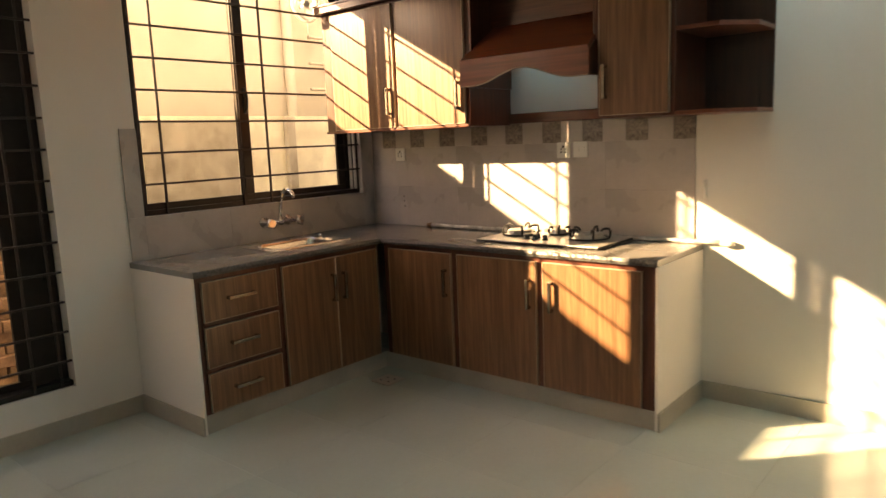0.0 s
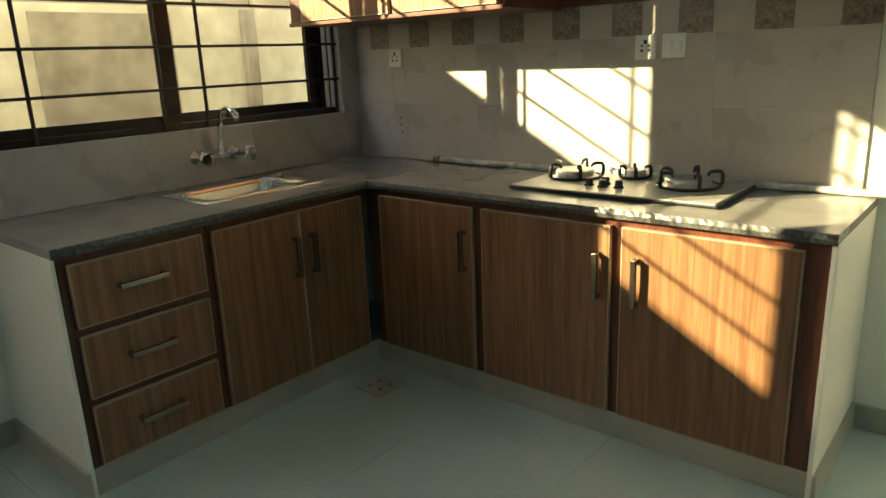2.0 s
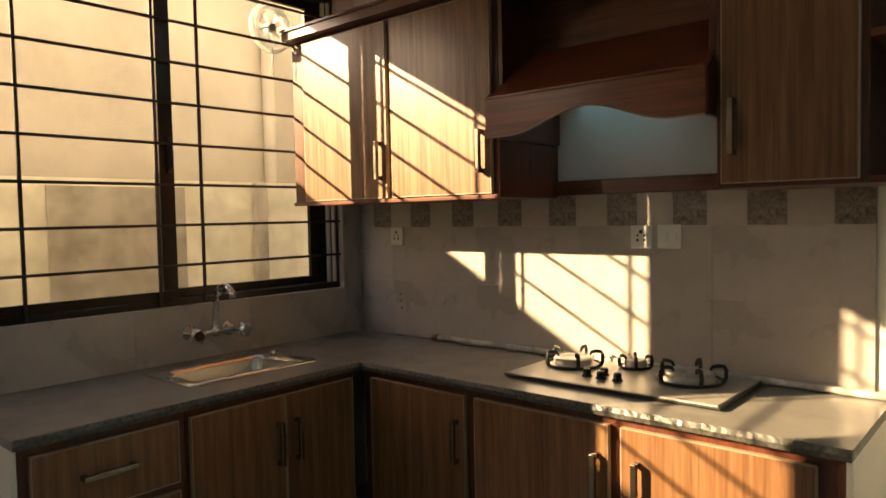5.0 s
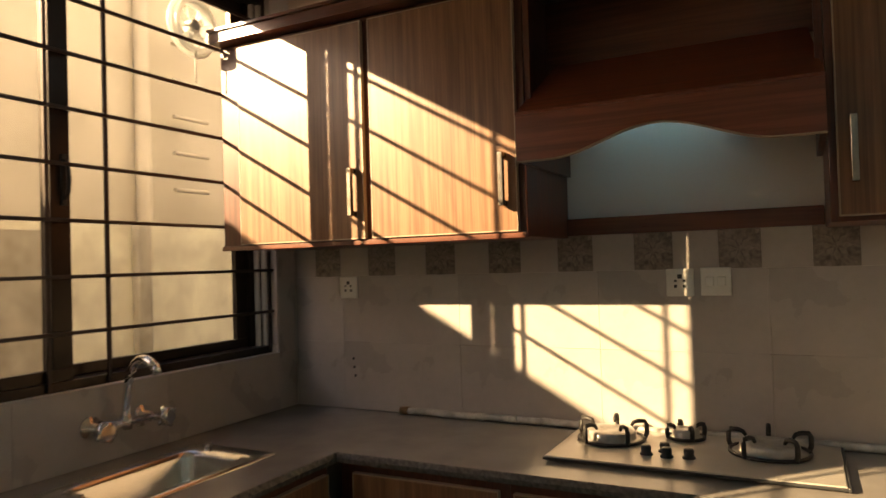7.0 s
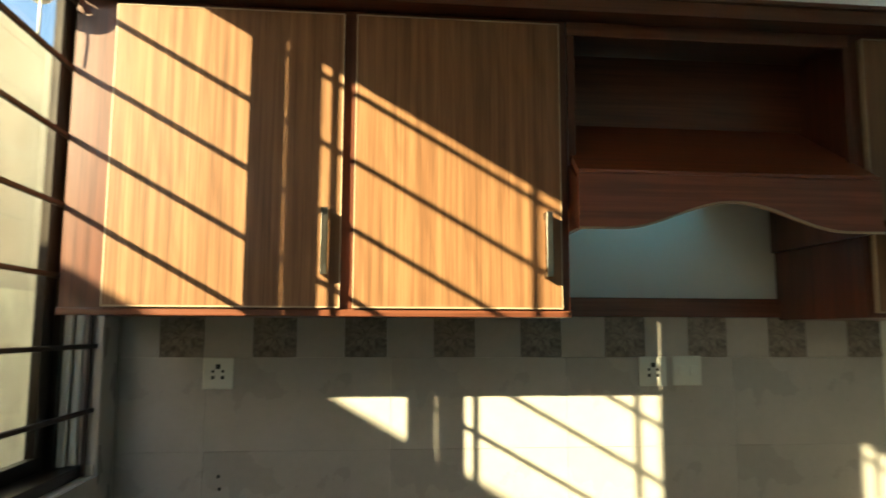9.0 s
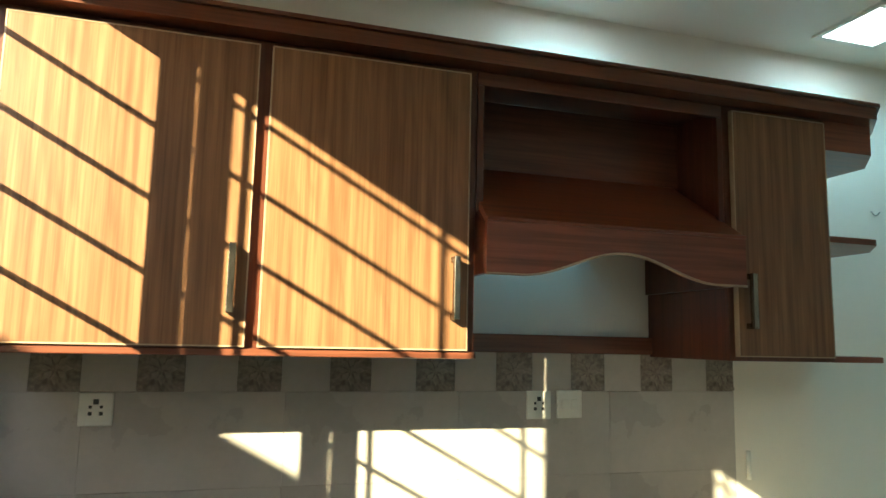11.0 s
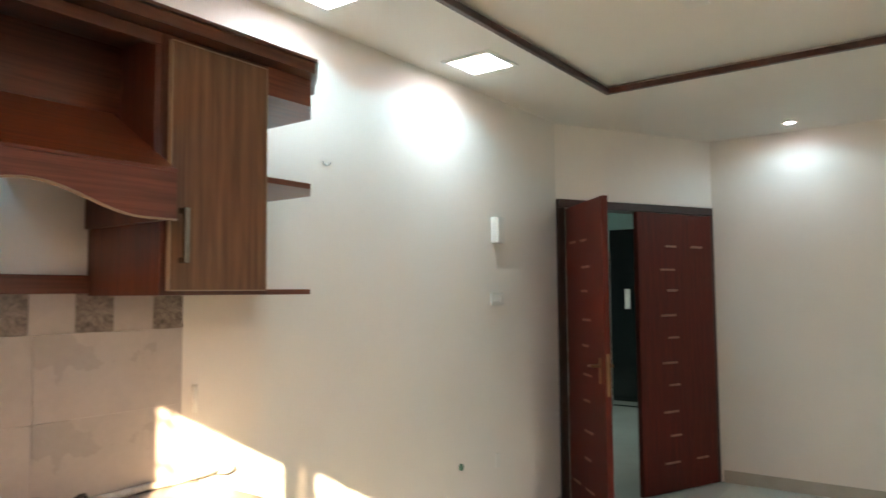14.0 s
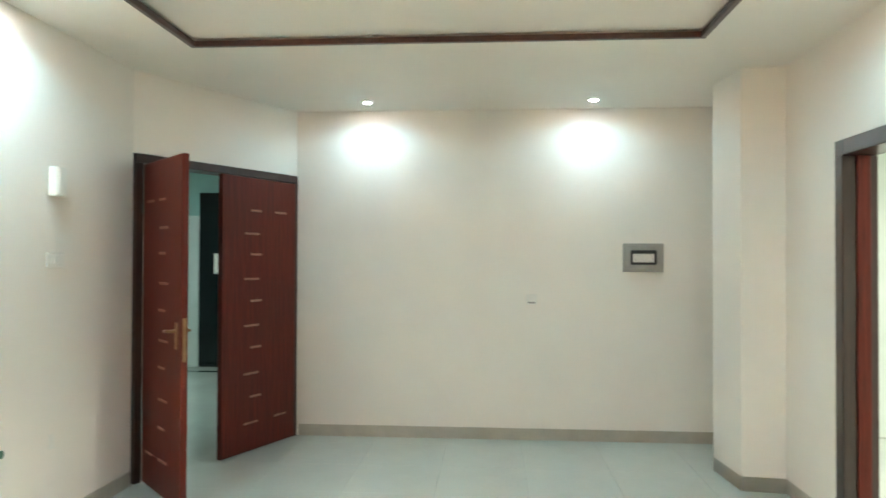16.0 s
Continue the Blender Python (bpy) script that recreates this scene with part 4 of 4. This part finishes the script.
part("stop", box(B(), RD1 - 0.104, RD1 - 0.09, YS - 0.12, YS - 0.05, 0, RDT - 0.09, 0.003), M_MAHOG, f2, "red-brown door stop")

# ---- lobby beyond the double door ----
struct("lobby_floor", prism(B(), [(1.0, 3.4), (XE + 0.15, 2.2), (7.2, 2.2), (7.2, 7.2), (1.0, 7.2)], -0.06, -0.004), M_FLOOR, "polished pale lobby floor", "floor")
struct("lobby_ceiling", box(B(), 1.0, 7.2, 2.2, 7.2, CEIL + 0.21, CEIL + 0.26), M_CEIL, "white lobby ceiling", "ceiling")
bm = B()
box(bm, 6.65, 6.8, 2.2, 7.2, 0, CEIL + 0.2)
box(bm, 1.0, 6.65, 7.05, 7.2, 0, CEIL + 0.2)
box(bm, 1.0, 1.12, YW + 0.15, 7.05, 0, CEIL + 0.2)
box(bm, XE + 0.15, 6.65, 2.2, 2.35, 0, CEIL + 0.2)
struct("lobby_wall", bm, M_TEAL, "teal-green painted lobby walls", "wall")
struct("granite_cladding", box(B(), 6.60, 6.648, 4.0, 5.27, 0.0, 2.4, 0.003), M_BLACK, "polished black granite wall cladding", "wall cladding")
struct("lobby_door", box(B(), 6.61, 6.648, 5.29, 6.1, 0.0, 2.08, 0.004), M_PALE, "pale cyan closed lobby door", "door")
solo("lobby_switch", box(B(), 6.588, 6.599, 4.98, 5.06, 1.28, 1.56, 0.004), M_WHITE, "white upright switch plate on black granite", "switch")
for k, (x0, x1, y0, y1) in enumerate(((2.9, 6.55, 3.62, 3.68), (6.2, 6.28, 3.7, 7.0))):
    struct("floor_border_%d" % (k + 1), box(B(), x0, x1, y0, y1, -0.0039, -0.0005) if k else prism(B(), [(p.x, p.y) for p in (a + dn * 0.22 - du * 0.2, b + dn * 0.22 + du * 0.2, b + dn * 0.27 + du * 0.2, a + dn * 0.27 - du * 0.2)], -0.0039, -0.0005), M_BLACK, "narrow black stone border in the lobby floor", "floor border")
lt = thing("lobby_light", (4.6, 4.6, CEIL + 0.2), "flat white ceiling light in the lobby, switched on", "ceiling light")
part("diffuser", box(B(), 4.3, 4.9, 4.3, 4.9, 2.60, 2.64, 0.006), M_LED3, lt)
part("stem", box(B(), 4.55, 4.65, 4.55, 4.65, 2.64, CEIL + 0.21), M_WHITE, lt)

# room beyond the near doorway
struct("side_floor", box(B(), -1.6, 3.4, -4.6, YS - 0.15, -0.06, -0.004), M_FLOOR, "pale polished floor of the next room", "floor")
struct("side_ceiling", box(B(), -1.6, 3.4, -4.6, YS - 0.15, CEIL, CEIL + 0.05), M_CEIL, "white ceiling of the next room", "ceiling")
bm = B()
box(bm, -1.6, 3.4, -4.75, -4.6, 0, CEIL)
box(bm, -1.75, -1.6, -4.75, YS - 0.15, 0, CEIL)
box(bm, 3.4, 3.55, -4.75, YS - 0.15, 0, CEIL)
struct("side_wall", bm, M_PALE, "pale green-white walls of the next room", "wall")

# ---- outside ----
bm = B()
box(bm, -400, XO - 0.001, -400, 400, -0.5, -0.15)
struct("ground", bm, M_GROUND, "dusty bare ground outside", "ground")
# Unseen outer wall, added as a reflector to brighten the plaster opposite.
bm = B()
box(bm, XO, XO + 0.12, -9.0, 13.0, CEIL + 0.27, 6.4)
box(bm, XO, XO + 0.12, YW + 0.151, 13.0, -0.15, CEIL + 0.269)
box(bm, XO, XO + 0.12, -9.0, YS - 0.151, -0.15, CEIL + 0.269)
struct("wall_outer", bm, M_RENDER, "unseen pale outer wall, two storeys high, added to bounce sunlight across the yard", "wall")
# The step from shaded to lit plaster is built as a separate pale wall.
yw_ = thing("yard_wall", (-5.0, 3.5, -0.15), "yard wall outside the window, pale cream for the lit lower zone", "wall")
part("wall", box(B(), -5.2, -5.0, 1.75, 12.0, -0.15, 1.71), M_CREAM, yw_)
# The bay's darker tone stands for a shadow lying on the yard wall.
part("stained_bay", box(B(), -4.998, -4.985, 2.50, 3.30, -0.15, 1.665, 0.003), M_SHADE, yw_, "bay of stained plaster, painted darker for the shade on the wall")
# Same dark tone here, for the thin upright strip of shade.
part("pilaster", box(B(), -4.998, -4.94, 3.79, 3.88, -0.15, 1.705, 0.01), M_SHADE, yw_)
nh = thing("neighbour_house", (-5.8, 3.0, -0.15), "weathered yellow plaster house behind the yard wall, darker for the shaded upper zone", "house")
part("wall", box(B(), -6.6, -5.6, 1.62, 14, -0.15, 3.6), M_PLASTER, nh)
part("roof_slab", box(B(), -6.7, -5.6, 1.62, 14.1, 3.601, 3.75, 0.01), M_PLASTER, nh)
# Added sun blocker; its height trims the sun patches indoors.
part("annex_wall", box(B(), -6.6, -5.6, -14, 1.619, -0.15, 2.71), M_PLASTER, nh, "lower plaster wing, added to cut off the low sun")
part("drain_pipe", tube(B(), [(-5.56, 4.35, -0.15), (-5.56, 4.35, 3.58)], 0.05, 12), M_PLASTER, nh)
for k in range(5):
    part("rung", tube(B(), [(-5.5, 4.55, 2.0 + 0.25 * k), (-5.5, 4.85, 2.0 + 0.25 * k)], 0.015, 8), M_PLASTER, nh)

# brick stack seen through the tall window
stack = thing("brick_stack", (-4.9, 0.6, -0.15), "stack of rough clay bricks outside the tall window", "bricks")
rng = random.Random(7)
bme = B()
box(bme, -0.055, 0.055, -0.112, 0.112, -0.035, 0.035, 0.006)
brick_mesh = mesh_of("brick", bme, M_BRICK)
for row in range(19):
    for col in range(5):
        if rng.random() < 0.04 or row > 15 + 3 * math.sin(col):
            continue
        ob = new("brick", brick_mesh)
        ob.parent = stack
        ob.matrix_basis = pose(rng.uniform(-0.03, 0.03), -0.15 + 0.236 * col + (0.118 if row % 2 else 0), 0.036 + 0.073 * row, 0, 0, rng.uniform(-3, 3))
part("core", box(B(), -5.2, -4.97, 0.35, 1.72, -0.15, 1.0), M_BRICK, stack)

# ---- tiles: wall tiles, patterned band, floor tiles ----
north = bpy.data.objects["wall_north"]
west = bpy.data.objects["wall_west"]
JT, TT = 0.0008, 0.010


def tile(parent, axis, a0, a1, z0, z1, material, cache={}):
    key = (axis, round(a1 - a0, 4), round(z1 - z0, 4), material.name)
    if key not in cache:
        w, h = (a1 - a0) / 2 - JT / 2, (z1 - z0) / 2 - JT / 2
        bm = B()
        if axis == "y":
            box(bm, -w, w, -TT, 0, -h, h, 0.0004)
        else:
            box(bm, 0, TT, -w, w, -h, h, 0.0004)
        cache[key] = mesh_of("tile", bm, material)
    ob = new("tile", cache[key])
    ob.parent = parent
    c = (a0 + a1) / 2
    ob.location = (c, YW - 0.001, (z0 + z1) / 2) if axis == "y" else (XW + 0.001, c, (z0 + z1) / 2)
    return ob


XT0, XT1 = XW + TT + 0.002, -1.318
seams = sorted([XT0, XT1] + [x for x in (-2.376 + 0.545 * k for k in range(-4, 4)) if XT0 + 0.05 < x < XT1 - 0.05])
for s0, s1 in zip(seams, seams[1:]):
    tile(north, "y", s0, s1, CTOP + 0.001, 1.13, M_TILE)
    tile(north, "y", s0, s1, 1.13, 1.403, M_TILE)
pos = XT0
motif = B()
for k in range(8):
    an = math.pi / 4 * k
    c, s = math.cos(an), math.sin(an)
    pet = [motif.verts.new((r * c - q * s, 0, r * s + q * c)) for r, q in ((0.010, 0), (0.026, -0.009), (0.046, 0), (0.026, 0.009))]
    f = motif.faces.new(pet)
    ex = bmesh.ops.extrude_face_region(motif, geom=[f])
    bmesh.ops.translate(motif, vec=(0, -0.0016, 0), verts=[v for v in ex["geom"] if isinstance(v, bmesh.types.BMVert)])
for c, s in ((1, 1), (1, -1), (-1, 1), (-1, -1)):
    box(motif, c * 0.054 - 0.006, c * 0.054 + 0.006, -0.0016, 0, s * 0.054 - 0.006, s * 0.054 + 0.006)
motif_mesh = mesh_of("motif", motif, M_DECO2)
for k in range(9):
    d0 = -3.605 + 0.2712 * k
    d1 = min(d0 + 0.128, XT1)
    if d0 > pos + 0.01:
        tile(north, "y", pos, d0, 1.403, 1.531, M_PLAIN)
    t1 = tile(north, "y", d0, d1, 1.403, 1.531, M_DECO)
    mo = new("motif", motif_mesh)
    mo.parent = t1
    mo.location = (0, -TT - 0.0002, 0)
    pos = d1
if pos < XT1 - 0.01:
    tile(north, "y", pos, XT1, 1.403, 1.531, M_PLAIN)
tile(west, "x", 1.725, W1[0], CTOP + 0.001, W1[2], M_TILE)
tile(west, "x", 1.725, W1[0], W1[2], 1.575, M_TILE)
wy = [W1[0], 2.363, 2.906, W1[1]]
for s0, s1 in zip(wy, wy[1:]):
    tile(west, "x", s0, s1, CTOP + 0.001, W1[2], M_TILE)
reveal = new("tile", mesh_of("tile", box(B(), XW - 0.075, XW + 0.010, W1[1] - 0.008, W1[1] - 0.0005, W1[2] + 0.031, 1.531, 0.0006), M_TILE))
reveal.parent = west
tile(west, "x", W1[1], YW - 0.013, CTOP + 0.001, W1[2], M_TILE)
tile(west, "x", W1[1], YW - 0.013, W1[2], 1.531, M_TILE)

fl = struct("floor", box(B(), XO, XE + 0.15, YS - 0.15, YW + 0.15, -0.08, -0.0105), M_GROUT, "polished pale grey-green tiled floor", "floor")
fb_ = {}
ft = 0.60
xs = [XW + ft * k for k in range(12)] + [XE]
ys = [YS - 0.15 + ft * k for k in range(8)] + [YW + 0.13]
for x0, x1 in zip(xs, xs[1:]):
    for y0, y1 in zip(ys, ys[1:]):
        if x1 - x0 < 0.02 or y1 - y0 < 0.02 or x0 > x1:
            continue
        key = (round(x1 - x0, 4), round(y1 - y0, 4))
        if key not in fb_:
            fb_[key] = mesh_of("floor_tile", box(B(), 0.0006, x1 - x0 - 0.0006, 0.0006, y1 - y0 - 0.0006, -0.01, 0, 0.0003), M_FLOOR)
        ob = new("floor_tile", fb_[key])
        ob.parent = fl
        ob.location = (x0, y0, 0)
